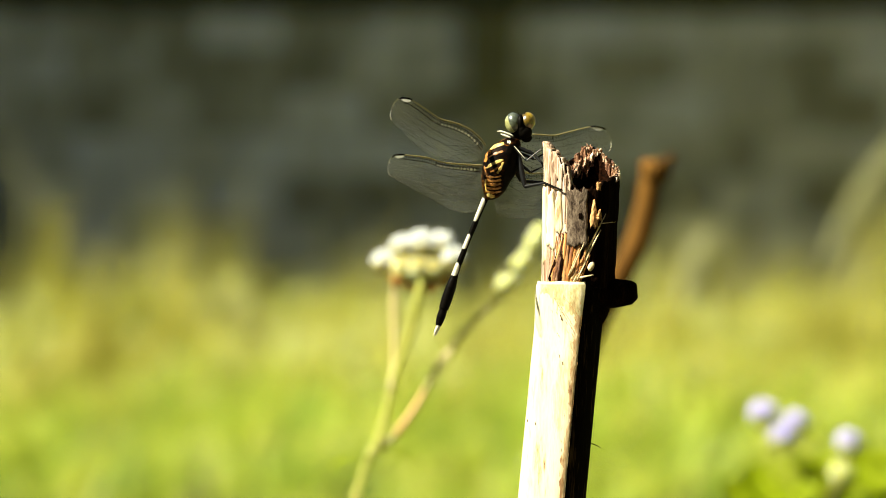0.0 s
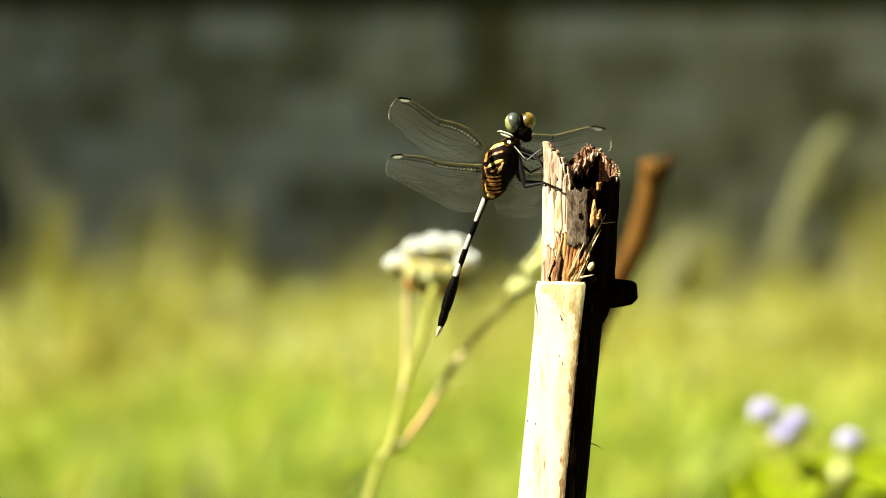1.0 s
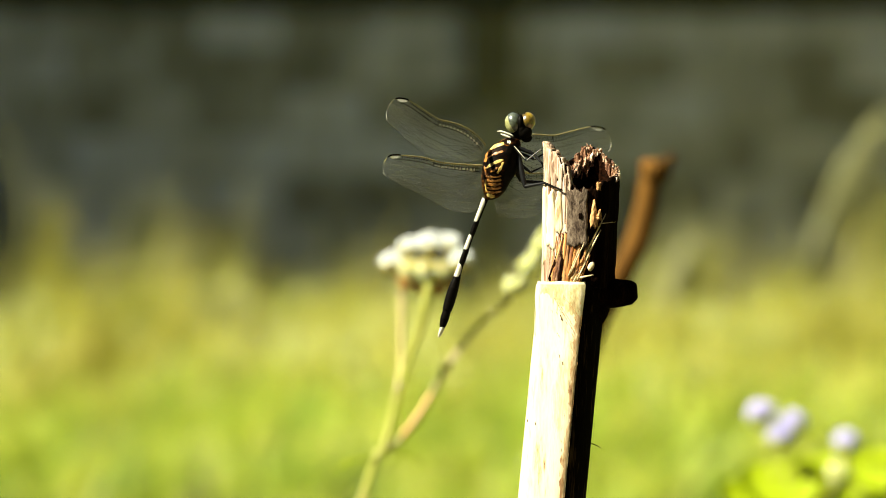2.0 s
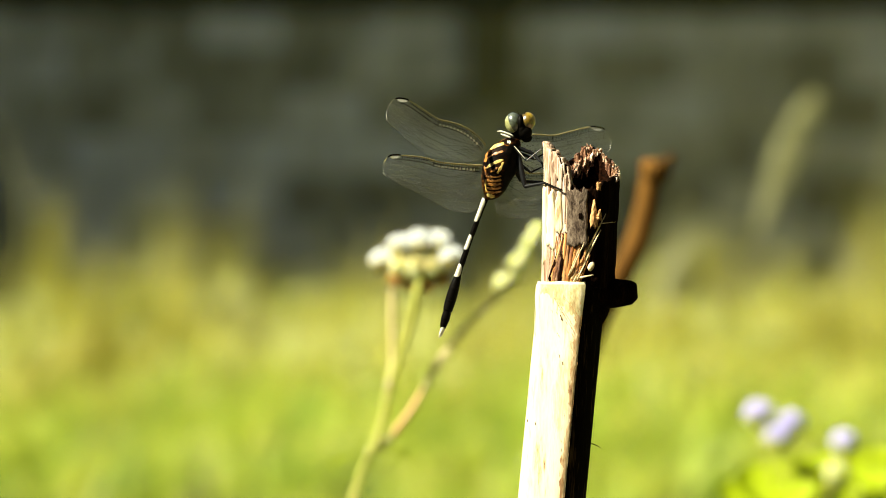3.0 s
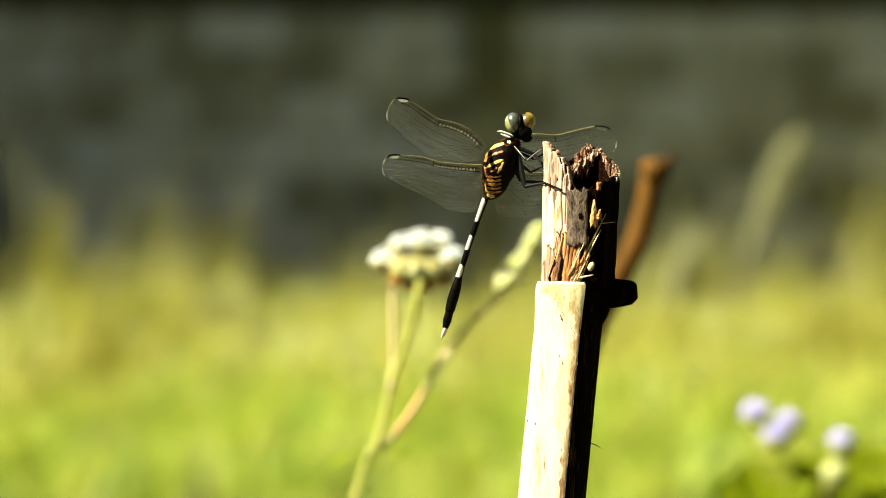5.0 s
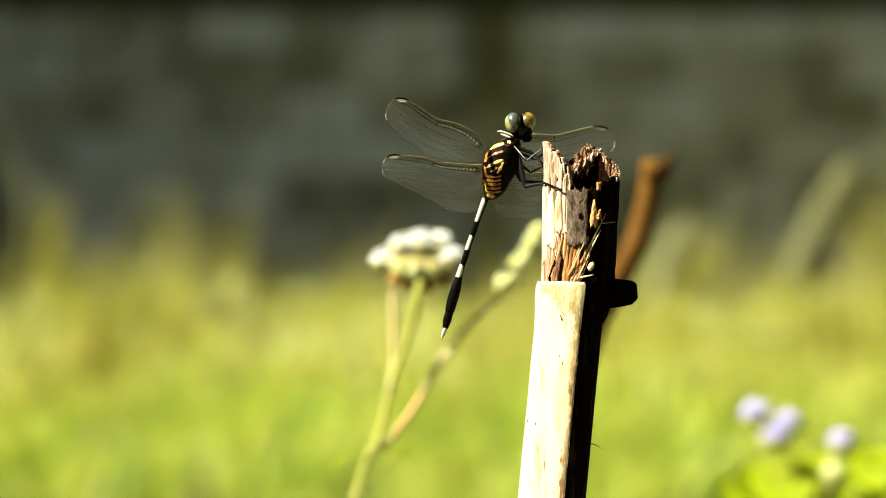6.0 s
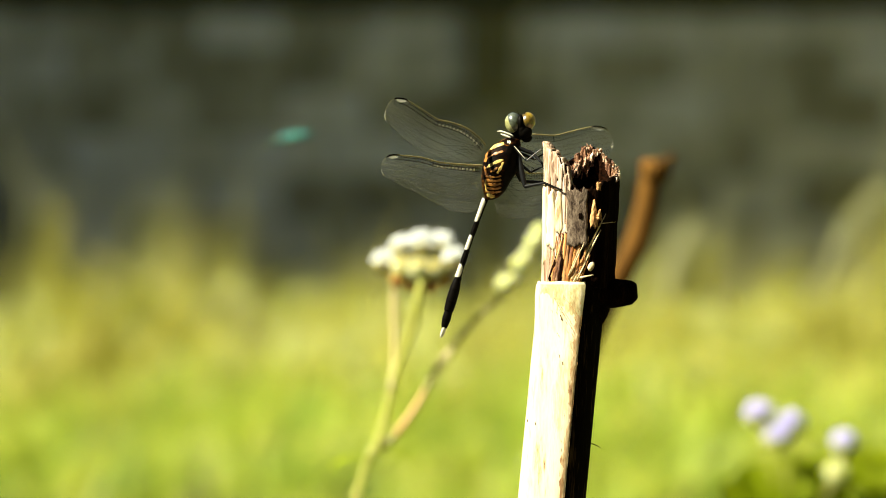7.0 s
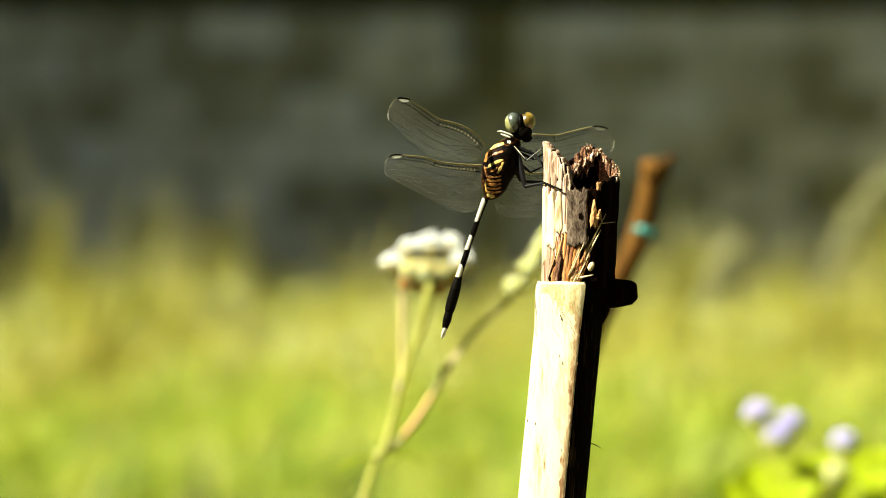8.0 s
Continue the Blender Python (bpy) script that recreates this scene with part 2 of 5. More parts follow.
M_EYE = surface("olive_eye", [(0.36, (0.03, 0.018, 0.001)), (0.62, (0.20, 0.12, 0.006))], scale=500, rough=0.34, bump=0.05, depth=0.00005, spec=0.6)
M_EYEPALE = surface("pale_blue_eye", [(0.36, (0.018, 0.022, 0.012)), (0.62, (0.085, 0.10, 0.075))], scale=500, rough=0.34, bump=0.05, depth=0.00005, spec=0.6)
M_EYECROWN = surface("yellow_eye_crown", [(0.36, (0.10, 0.065, 0.004)), (0.62, (0.32, 0.22, 0.02))], scale=500, rough=0.34, bump=0.05, depth=0.00005, spec=0.6)
M_EYESUN = surface("eye_sun_rim", [(0.36, (0.16, 0.16, 0.05)), (0.62, (0.38, 0.37, 0.17))], scale=500, rough=0.34, bump=0.05, depth=0.00005, spec=0.6)
for m in (M_EYE, M_EYEPALE, M_EYESUN, M_EYECROWN):   # the clear outer layer of the eyes
    m.node_tree.nodes["Principled BSDF"].inputs["Coat Weight"].default_value = 1.0
    m.node_tree.nodes["Principled BSDF"].inputs["Coat Roughness"].default_value = 0.17
M_WING = clear_wing("wing_membrane", (0.55, 0.55, 0.48), 0.06, 0.25)
# Pale diffuse colour stands in for sun glints on the wing cells.
M_CELLGLINT = clear_wing("painted_cell_glint", (0.90, 0.86, 0.70), 0.95, 0.35, 0.2)
# The pale top stop paints sun sparkle into the dark vein colour.
M_VEIN = surface("wing_vein", [(0.44, (0.006, 0.005, 0.003)), (0.54, (0.05, 0.045, 0.03)), (0.63, (0.4, 0.37, 0.3))], scale=900, rough=0.3, bump=0, leaf=0.35)
M_FINEVEIN = surface("fine_wing_vein", [(0.42, (0.05, 0.045, 0.03)), (0.52, (0.12, 0.11, 0.08)), (0.62, (0.42, 0.40, 0.33))], scale=900, rough=0.25, bump=0, leaf=0.5)
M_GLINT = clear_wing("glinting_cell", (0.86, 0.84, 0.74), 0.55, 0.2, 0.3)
M_COSTA = surface("amber_vein", [(0.3, (0.22, 0.18, 0.07)), (0.7, (0.47, 0.42, 0.22))], scale=900, rough=0.35, bump=0, leaf=0.35)
M_SPOT = surface("ivory_wing_spot", [(0.3, (0.84, 0.82, 0.74)), (0.6, (0.90, 0.89, 0.84))], scale=900, rough=0.5, bump=0, leaf=0.85)
M_TEALDARK = surface("dark_teal_metal", [(0.3, (0.006, 0.075, 0.055)), (0.6, (0.015, 0.14, 0.11))], scale=700, rough=0.35, bump=0.1, metal=0.3)
M_TEAL = surface("teal_metal", [(0.3, (0.02, 0.26, 0.24)), (0.6, (0.045, 0.42, 0.39))], scale=700, rough=0.35, bump=0.1, metal=0.3)


# ---- building helpers ----
MM = 0.001


def mesh_of(name, bm, material, smooth=True):
    me = bpy.data.meshes.new(name)
    bm.normal_update()
    bm.to_mesh(me)
    bm.free()
    me.materials.append(material)
    if smooth:
        for p in me.polygons:
            p.use_smooth = True
    return me


def part(name, bm, material, parent=None, label="", smooth=True):
    ob = new(name, mesh_of(name, bm, material, smooth))
    ob.parent = parent
    return tagged(ob, label=label)


def thing(name, place, label, category, group="", kind=""):
    ob = new(name)
    ob.empty_display_size = 0.02
    ob.matrix_world = place
    return tagged(ob, label=label, category=category, group=group, kind=kind)


def tube(bm, pts, radii, n=10, caps=True, wobble=0.0, seed=0.0):
    """A round body along a line of points, with a radius at each."""
    pts = [Vector(p) for p in pts]
    rings, side = [], None
    for i, p in enumerate(pts):
        way = (pts[min(i + 1, len(pts) - 1)] - pts[max(i - 1, 0)]).normalized()
        if side is None:
            side = way.orthogonal().normalized()
        side = (side - way * side.dot(way)).normalized()
        up = way.cross(side)
        ring = []
        for j in range(n):
            a = 2 * math.pi * j / n
            r = radii[i]
            if wobble:
                r *= 1 + wobble * noise.noise((3 * math.cos(a) + seed, 3 * math.sin(a), p.length * 120))
            ring.append(bm.verts.new(p + (side * math.cos(a) + up * math.sin(a)) * r))
        rings.append(ring)
    for a, b in zip(rings, rings[1:]):
        for j in range(n):
            bm.faces.new((a[j], a[(j + 1) % n], b[(j + 1) % n], b[j]))
    if caps:
        bm.faces.new(rings[0][::-1])
        bm.faces.new(rings[-1])
    return rings


def smooth_line(pts, steps=6):
    """A line that passes softly through all the points (values of any length)."""
    pts = [np.array(p, float) for p in pts]
    out = []
    for i in range(len(pts) - 1):
        p0, p1, p2, p3 = pts[max(i - 1, 0)], pts[i], pts[i + 1], pts[min(i + 2, len(pts) - 1)]
        for k in range(steps):
            t = k / steps
            out.append(0.5 * (2 * p1 + (p2 - p0) * t + (2 * p0 - 5 * p1 + 4 * p2 - p3) * t * t + (3 * p1 - p0 - 3 * p2 + p3) * t ** 3))
    out.append(pts[-1])
    return out


def soft_tube(bm, rows, n=10, steps=6, unit=MM, **more):
    """rows: x, y, z, radius."""
    line = smooth_line(rows, steps)
    tube(bm, [Vector(r[:3]) * unit for r in line], [max(r[3], 0.01) * unit for r in line], n, **more)


def ball(bm, centre, radii, turn=None, n=16, unit=MM, rough=0.0):
    made = bmesh.ops.create_uvsphere(bm, u_segments=n, v_segments=max(6, n * 2 // 3), radius=1)["verts"]
    m = (turn or Matrix()).to_3x3()
    for v in made:
        k = 1 + rough * noise.noise(v.co * 2.3 + Vector(centre))
        v.co = (Vector(centre) + m @ Vector([c * r * k for c, r in zip(v.co, radii)])) * unit


def box(bm, lo, hi, bevel=0.0):
    made = bmesh.ops.create_cube(bm, size=1)["verts"]
    for v in made:
        v.co = Vector([(a + b) / 2 + c * (b - a) for a, b, c in zip(lo, hi, v.co)])
    if bevel:
        edges = list({e for v in made for e in v.link_edges})
        bmesh.ops.bevel(bm, geom=edges, offset=bevel, segments=1, affect="EDGES")



# ---- ground, grass and the garden wall ----
WALL_Y = 11.3


def build_ground():
    bm = bmesh.new()
    rows = [-60, -20, -6, -2, 0, 2, 4, 6, 8, 10, 12, 20, 60, 300, 1500]
    cols = [-1500, -200, -40, -12, -5, -2, 0, 2, 5, 12, 40, 200, 1500]
    grid = [[bm.verts.new((x, y, 0.012 * noise.noise((x * 0.7, y * 0.7, 0)) if abs(x) < 6 and -3 < y < 12 else 0)) for x in cols] for y in rows]
    for a, b in zip(grid, grid[1:]):
        for j in range(len(cols) - 1):
            bm.faces.new((a[j], a[j + 1], b[j + 1], b[j]))
    tagged(part("ground", bm, M_SOIL), "dark bare garden soil with grass further back", "ground", kind="structure")


def blades(name, places, material, label, category="grass"):
    """places: rows of x, y, height, width, lean x, lean y, turn and, for what grows on a stalk, the height of its root. Each blade is a folded, bent ribbon that ends in a point."""
    p = np.array(places)
    n = len(p)
    verts, step = np.zeros((n, 7, 3)), (0.0, 0.38, 0.74, 1.0)
    side = np.stack([np.cos(p[:, 6]), np.sin(p[:, 6])], 1)
    for k, h in enumerate(step):
        mid = np.stack([p[:, 0] + p[:, 4] * h * h * p[:, 2], p[:, 1] + p[:, 5] * h * h * p[:, 2], p[:, 2] * (h - 0.12 * h * h)], 1)
        w = p[:, 3] * (1 - 0.35 * h) / 2
        if k == 3:
            verts[:, 6] = mid
        else:
            verts[:, 2 * k] = mid
            verts[:, 2 * k + 1] = mid
            verts[:, 2 * k, :2] += side * w[:, None]
            verts[:, 2 * k + 1, :2] -= side * w[:, None]
    if p.shape[1] > 7:
        verts[:, :, 2] += p[:, 7, None]
    faces = []
    for i in range(n):
        o = 7 * i
        faces += [(o, o + 1, o + 3, o + 2), (o + 2, o + 3, o + 5, o + 4), (o + 4, o + 5, o + 6)]
    me = bpy.data.meshes.new(name)
    me.from_pydata(verts.reshape(-1, 3).tolist(), [], faces)
    me.materials.append(material)
    me.polygons.foreach_set("use_smooth", [True] * len(me.polygons))
    return tagged(new(name, me), label, category, kind="stuff")


def build_grass():
    rng = np.random.default_rng(4)
    rows = []
    for i in range(60000):
        if i % 24 == 0:   # the next tuft
            ty = 2.2 + 8.9 * rng.random() ** 0.85
            half = 0.9 + 0.24 * (ty + 0.5)
            tx = rng.uniform(-half, half)
            grow = rng.uniform(0.6, 1.5)
        x, y = tx + 0.035 * rng.normal(), min(ty + 0.05 * rng.normal(), WALL_Y - 0.1)
        patch = noise.noise((x * 1.1, y * 0.5, 3.0)) + 0.9 * noise.noise((x * 3.1, y * 0.9, 8.0))
        if noise.noise((x * 4.2, y * 0.9, 14.0)) < -0.22 and rng.random() < 0.5:
            continue
        tall = 0.07 + 0.09 * min(1, y / 6) + 0.04 * max(0, (y - 7) / 4) + 0.07 * patch
        h = max(0.05, grow * tall * rng.uniform(0.6, 1.25))
        rows.append((x, y, h, rng.uniform(0.004, 0.009), rng.normal(0, 0.45), rng.normal(0, 0.3), rng.uniform(0, math.pi)))
    for i in range(26000):   # thinner growth to the sides and round the weeds
        x, y = rng.uniform(-5.5, 3.3), rng.uniform(-3.5, 11.1)
        if abs(x) < 0.9 + 0.24 * (y + 0.5) and y > 2.2 or math.hypot(x, y + 0.5) < 0.25 or abs(x) < 0.12 + 0.2 * (y + 0.5) and -0.5 < y < 1.2:
            continue
        h = rng.uniform(0.04, 0.13) if y < 2.2 else rng.uniform(0.08, 0.24)
        rows.append((x, y, h, rng.uniform(0.004, 0.009), rng.normal(0, 0.45), rng.normal(0, 0.3), rng.uniform(0, math.pi)))
    more = np.random.default_rng(44)
    for i in range(40000):   # the rest of the garden's thin lawn
        x, y = more.uniform(-5.5, 3.3), more.uniform(-3.8, 11.1)
        if abs(x) < 0.9 + 0.24 * (y + 0.5) and y > 1.0 or math.hypot(x, y + 0.5) < 0.3 or abs(x) < 0.3 + 0.25 * (y + 0.5) and -0.6 < y < 1.2:
            continue
        rows.append((x, y, more.uniform(0.04, 0.12), more.uniform(0.004, 0.009), more.normal(0, 0.45), more.normal(0, 0.3), more.uniform(0, math.pi)))
    split = lambda r: r[1] + 1.6 * noise.noise((r[0] * 1.3, r[1] * 0.4, 30)) < 5.6
    blades("lawn_grass", [r for r in rows if split(r)], M_LAWN, "short fresh green lawn grass lit by the sun")
    blades("meadow_grass", [r for r in rows if not split(r)], M_GRASS, "sunlit yellow-green meadow grass before the wall")
    rows = []
    for i in range(16000):
        y = rng.uniform(6.5, 11.0)
        x = rng.uniform(-3.2, 3.2)
        clump = 0.6 * noise.noise((x * 1.7, y * 0.9, 11.0)) + 0.9 * noise.noise((x * 4.8, y * 1.2, 5.0))
        if clump < 0.02:
            continue
        h = (0.19 + 0.50 * clump + 0.06 * max(0, -x) - 0.2 * math.exp(-((x + 0.5) / 0.35) ** 2)) * rng.uniform(0.5, 1.15)
        rows.append((x, y, h, rng.uniform(0.006, 0.012), rng.normal(0.1, 0.35), rng.normal(0, 0.25), rng.uniform(0, math.pi)))
    for i in range(150):
        y, x = rng.uniform(5.0, 10.5), rng.uniform(-2.6, 2.6)
        rows.append((x, y, rng.uniform(0.38, 0.68), rng.uniform(0.006, 0.012), rng.normal(0.1, 0.3), rng.normal(0, 0.2), rng.uniform(-0.5, 0.5)))
    pale = np.random.default_rng(77)
    tips = []
    # pale tufts added to imitate bright, blurred highlights in the grass
    for k in range(420):
        y = 3.8 + 6.2 * pale.random() ** 0.8
        half = 0.2 + 0.19 * (y + 0.5)
        cx = pale.uniform(-half, half)
        tall = (0.10 + 0.20 * max(0, (y - 5) / 5)) * pale.uniform(0.6, 1.3)
        for i in range(12):
            tips.append((cx + 0.03 * pale.normal(), y + 0.03 * pale.normal(), tall * pale.uniform(0.7, 1.2), pale.uniform(0.007, 0.013), pale.normal(0, 0.5), pale.normal(0, 0.4), pale.uniform(-0.7, 0.7)))
    blades("pale_grass_tufts", tips, M_PALETURF, "scattered pale broad-leaved grass tufts added as bright sunlit spots")
    heads, stalks = [], []
    for k in range(80):   # pale heads on thin stalks, added as sun glints over the grass
        y = 4.5 + 5.5 * pale.random()
        half = 0.15 + 0.185 * (y + 0.5)
        cx, top = pale.uniform(-half, half), pale.uniform(0.16, 0.30) + 0.16 * max(0, (y - 6) / 4) * pale.random()
        stalks.append((cx, y, top, 0.004, 0, 0, 0))
        for i in range(26):
            heads.append((cx + 0.008 * pale.normal(), y + 0.008 * pale.normal(), pale.uniform(0.02, 0.045), pale.uniform(0.006, 0.011), pale.normal(0, 0.9), pale.normal(0, 0.9), pale.uniform(-0.8, 0.8), top * 0.88 + 0.012 * pale.normal()))
    blades("seed_head_stalks", stalks, M_DRYGRASS, "thin stalks under the added glint heads")
    blades("pale_seed_heads", heads, M_GRASSGLINT, "small pale heads added as sun glints over the grass")
    blades("tall_meadow_grass", rows, M_DRYGRASS, "taller straw-green grass growing before the wall")


def tall_tuft(x, y, height, count, seed, spread=0.05, lean=0.15, material=None):
    """A tuft of tall dry grass: bent blades and a few seed heads."""
    rng = np.random.default_rng(seed)
    t = thing("tall_grass", pose(x, y, 0), "tall tuft of yellow-green seeding grass before the wall", "grass", "tall grass tufts")
    bm = bmesh.new()
    for i in range(count * 3):
        a, h = rng.uniform(0, 2 * math.pi), height * rng.uniform(0.55, 1.0)
        bx, by = spread * rng.normal(), spread * rng.normal()
        lx, ly = lean * h * rng.normal(0.3, 1), lean * h * rng.normal()
        w = rng.uniform(0.004, 0.009)
        pts = [(bx + lx * k * k, by + ly * k * k, h * (k - 0.08 * k * k)) for k in (0, 0.35, 0.7, 1)]
        s = Vector((math.cos(a), math.sin(a), 0)) * w
        vs = [[bm.verts.new(Vector(q) + s * (1 - k * 0.3)), bm.verts.new(Vector(q) - s * (1 - k * 0.3))] for k, q in enumerate(pts[:3])]
        tip = bm.verts.new(pts[3])
        for u, v in zip(vs, vs[1:]):
            bm.faces.new((u[0], u[1], v[1], v[0]))
        bm.faces.new((vs[2][0], vs[2][1], tip))
    part("leaf_tuft", bm, material or M_DRYGRASS, t)
    bm = bmesh.new()
    for i in range(max(2, count // 9)):
        bx, by = spread * rng.normal(), spread * rng.normal()
        h, lx = height * rng.uniform(0.8, 1.08), lean * height * rng.normal(0.4, 0.8)
        tube(bm, [(bx, by, 0), (bx + lx * 0.3, by, h * 0.6), (bx + lx, by, h)], [0.0022, 0.0018, 0.0012], 5)
        for k in range(26):
            f = k / 26
            c = Vector((bx + lx * (1 - 0.28 * f), by, h * (1 - 0.28 * f)))
            d = Vector((rng.normal(), rng.normal(), 1.2)).normalized() * 0.018
            tube(bm, [c, c + d * 0.6, c + d], [0.0012, 0.0026, 0.0004], 4)
    part("seed_head", bm, M_PLUME, t)
    return t


def plume(name_label, length, head, seed):
    """One long grass stalk with a feathery seed head, upright along z from its root."""
    rng = np.random.default_rng(seed)
    t = thing("plume_grass", pose(0, 0, 0), name_label, "grass", "swaying plume grasses")
    bm = bmesh.new()
    line = [(-0.04 * length * k * (1 - k), 0, length * k) for k in np.linspace(0, 1, 9)]
    tube(bm, line, [0.0022 - 0.0012 * k for k in np.linspace(0, 1, 9)], 6)
    part("stalk", bm, M_DRYGRASS, t)
    bm = bmesh.new()
    for k in range(400):
        f = rng.random()
        c = Vector((-0.04 * length * (1 - head * f / length) * head * f / length, 0, length - 0.014 - head * f))
        wide = 0.019 * math.sin(math.pi * min(1, 0.12 + 0.95 * f)) + 0.003
        a = rng.uniform(0, 2 * math.pi)
        d = Vector((math.cos(a) * wide, math.sin(a) * wide, 0.014))
        tube(bm, [c, c + d * 0.6, c + d], [0.0008, 0.0023, 0.0004], 4)
    part("seed_head", bm, M_PLUME, t, "feathery pale seed head")
    for s in (-1, 1):
        bm = bmesh.new()
        rows = []
        for k in np.linspace(0, 1, 7):
            rows.append((s * 0.10 * k * length, 0.02 * s * k, length * (0.25 + 0.45 * k - 0.22 * k * k)))
        vs = [[bm.verts.new((x, y - 0.004 * (1 - k), z)), bm.verts.new((x, y + 0.004 * (1 - k), z + 0.001))] for (x, y, z), k in zip(rows, np.linspace(0, 0.97, 7))]
        for u, v in zip(vs, vs[1:]):
            bm.faces.new((u[0], u[1], v[1], v[0]))
        part("leaf", bm, M_GRASS, t)
    return t


def build_wall():
    """A garden wall of grey concrete blocks in running bond, with raked joints and a pier."""
    rng = np.random.default_rng(9)
    bm = bmesh.new()
    box(bm, (-9.0, WALL_Y + 0.012, -0.2), (9.0, WALL_Y + 0.19, 1.655))
    wall = tagged(part("wall_north", bm, M_MORTAR, smooth=False), "weathered grey-green concrete block garden wall", "wall", kind="structure")
    shapes = []
    for k in range(6):
        bm = bmesh.new()
        box(bm, (-0.196, 0, -0.096), (0.196, 0.06, 0.096), 0.006)
        for v in bm.verts:
            v.co += Vector((noise.noise(v.co * 9 + Vector((k, 0, 0))), noise.noise(v.co * 9 + Vector((0, k, 5))) * 0.7, noise.noise(v.co * 9 + Vector((7, 0, k))))) * 0.006
        shapes.append(mesh_of("block", bm, M_BLOCK, False))
    for row in range(8):
        for col in range(-11, 12):
            x = col * 0.405 + (0.2 if row % 2 else 0.0) + 0.06
            if abs(x) > 4.5:
                continue
            b = new("block", shapes[rng.integers(6)])
            b.parent = wall
            b.location = (x, WALL_Y + rng.normal(0, 0.004), 0.1 + row * 0.2)
            b.rotation_euler = (0, rng.normal(0, 0.006), 0)
    bm = bmesh.new()
    box(bm, (0.12, WALL_Y - 0.03, -0.2), (0.33, WALL_Y + 0.05, 1.54), 0.012)
    part("pier", bm, M_PIER, wall, "darker concrete pier", smooth=False)
    bm = bmesh.new()
    box(bm, (0.10, WALL_Y - 0.036, 1.12), (0.35, WALL_Y + 0.04, 1.546), 0.003)
    part("moss_patch", bm, M_DARKPATCH, wall, "darker patch at the head of the pier", smooth=False)
    bm = bmesh.new()
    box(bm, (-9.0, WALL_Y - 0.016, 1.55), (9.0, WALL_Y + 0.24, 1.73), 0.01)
    tagged(part("wall_coping", bm, M_COPING, smooth=False), "dark olive concrete coping along the wall top", "wall coping", kind="structure")
    # unseen return walls, added to close the garden, dim the sky, shade the blocks
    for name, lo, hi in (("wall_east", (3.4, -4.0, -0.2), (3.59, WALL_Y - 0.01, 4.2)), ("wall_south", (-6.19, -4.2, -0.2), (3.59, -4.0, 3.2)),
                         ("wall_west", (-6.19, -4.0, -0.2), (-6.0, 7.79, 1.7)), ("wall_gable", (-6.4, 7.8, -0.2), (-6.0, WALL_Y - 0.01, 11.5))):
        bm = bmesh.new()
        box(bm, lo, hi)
        # the east wall takes the darkest concrete to cut its bounce light
        tagged(part(name, bm, {"wall_gable": M_RENDER, "wall_east": M_COPING}.get(name, M_MORTAR), smooth=False), "unseen rendered gable added to shade the block wall" if name == "wall_gable" else "plain unseen wall added to enclose the garden", "wall", kind="structure")


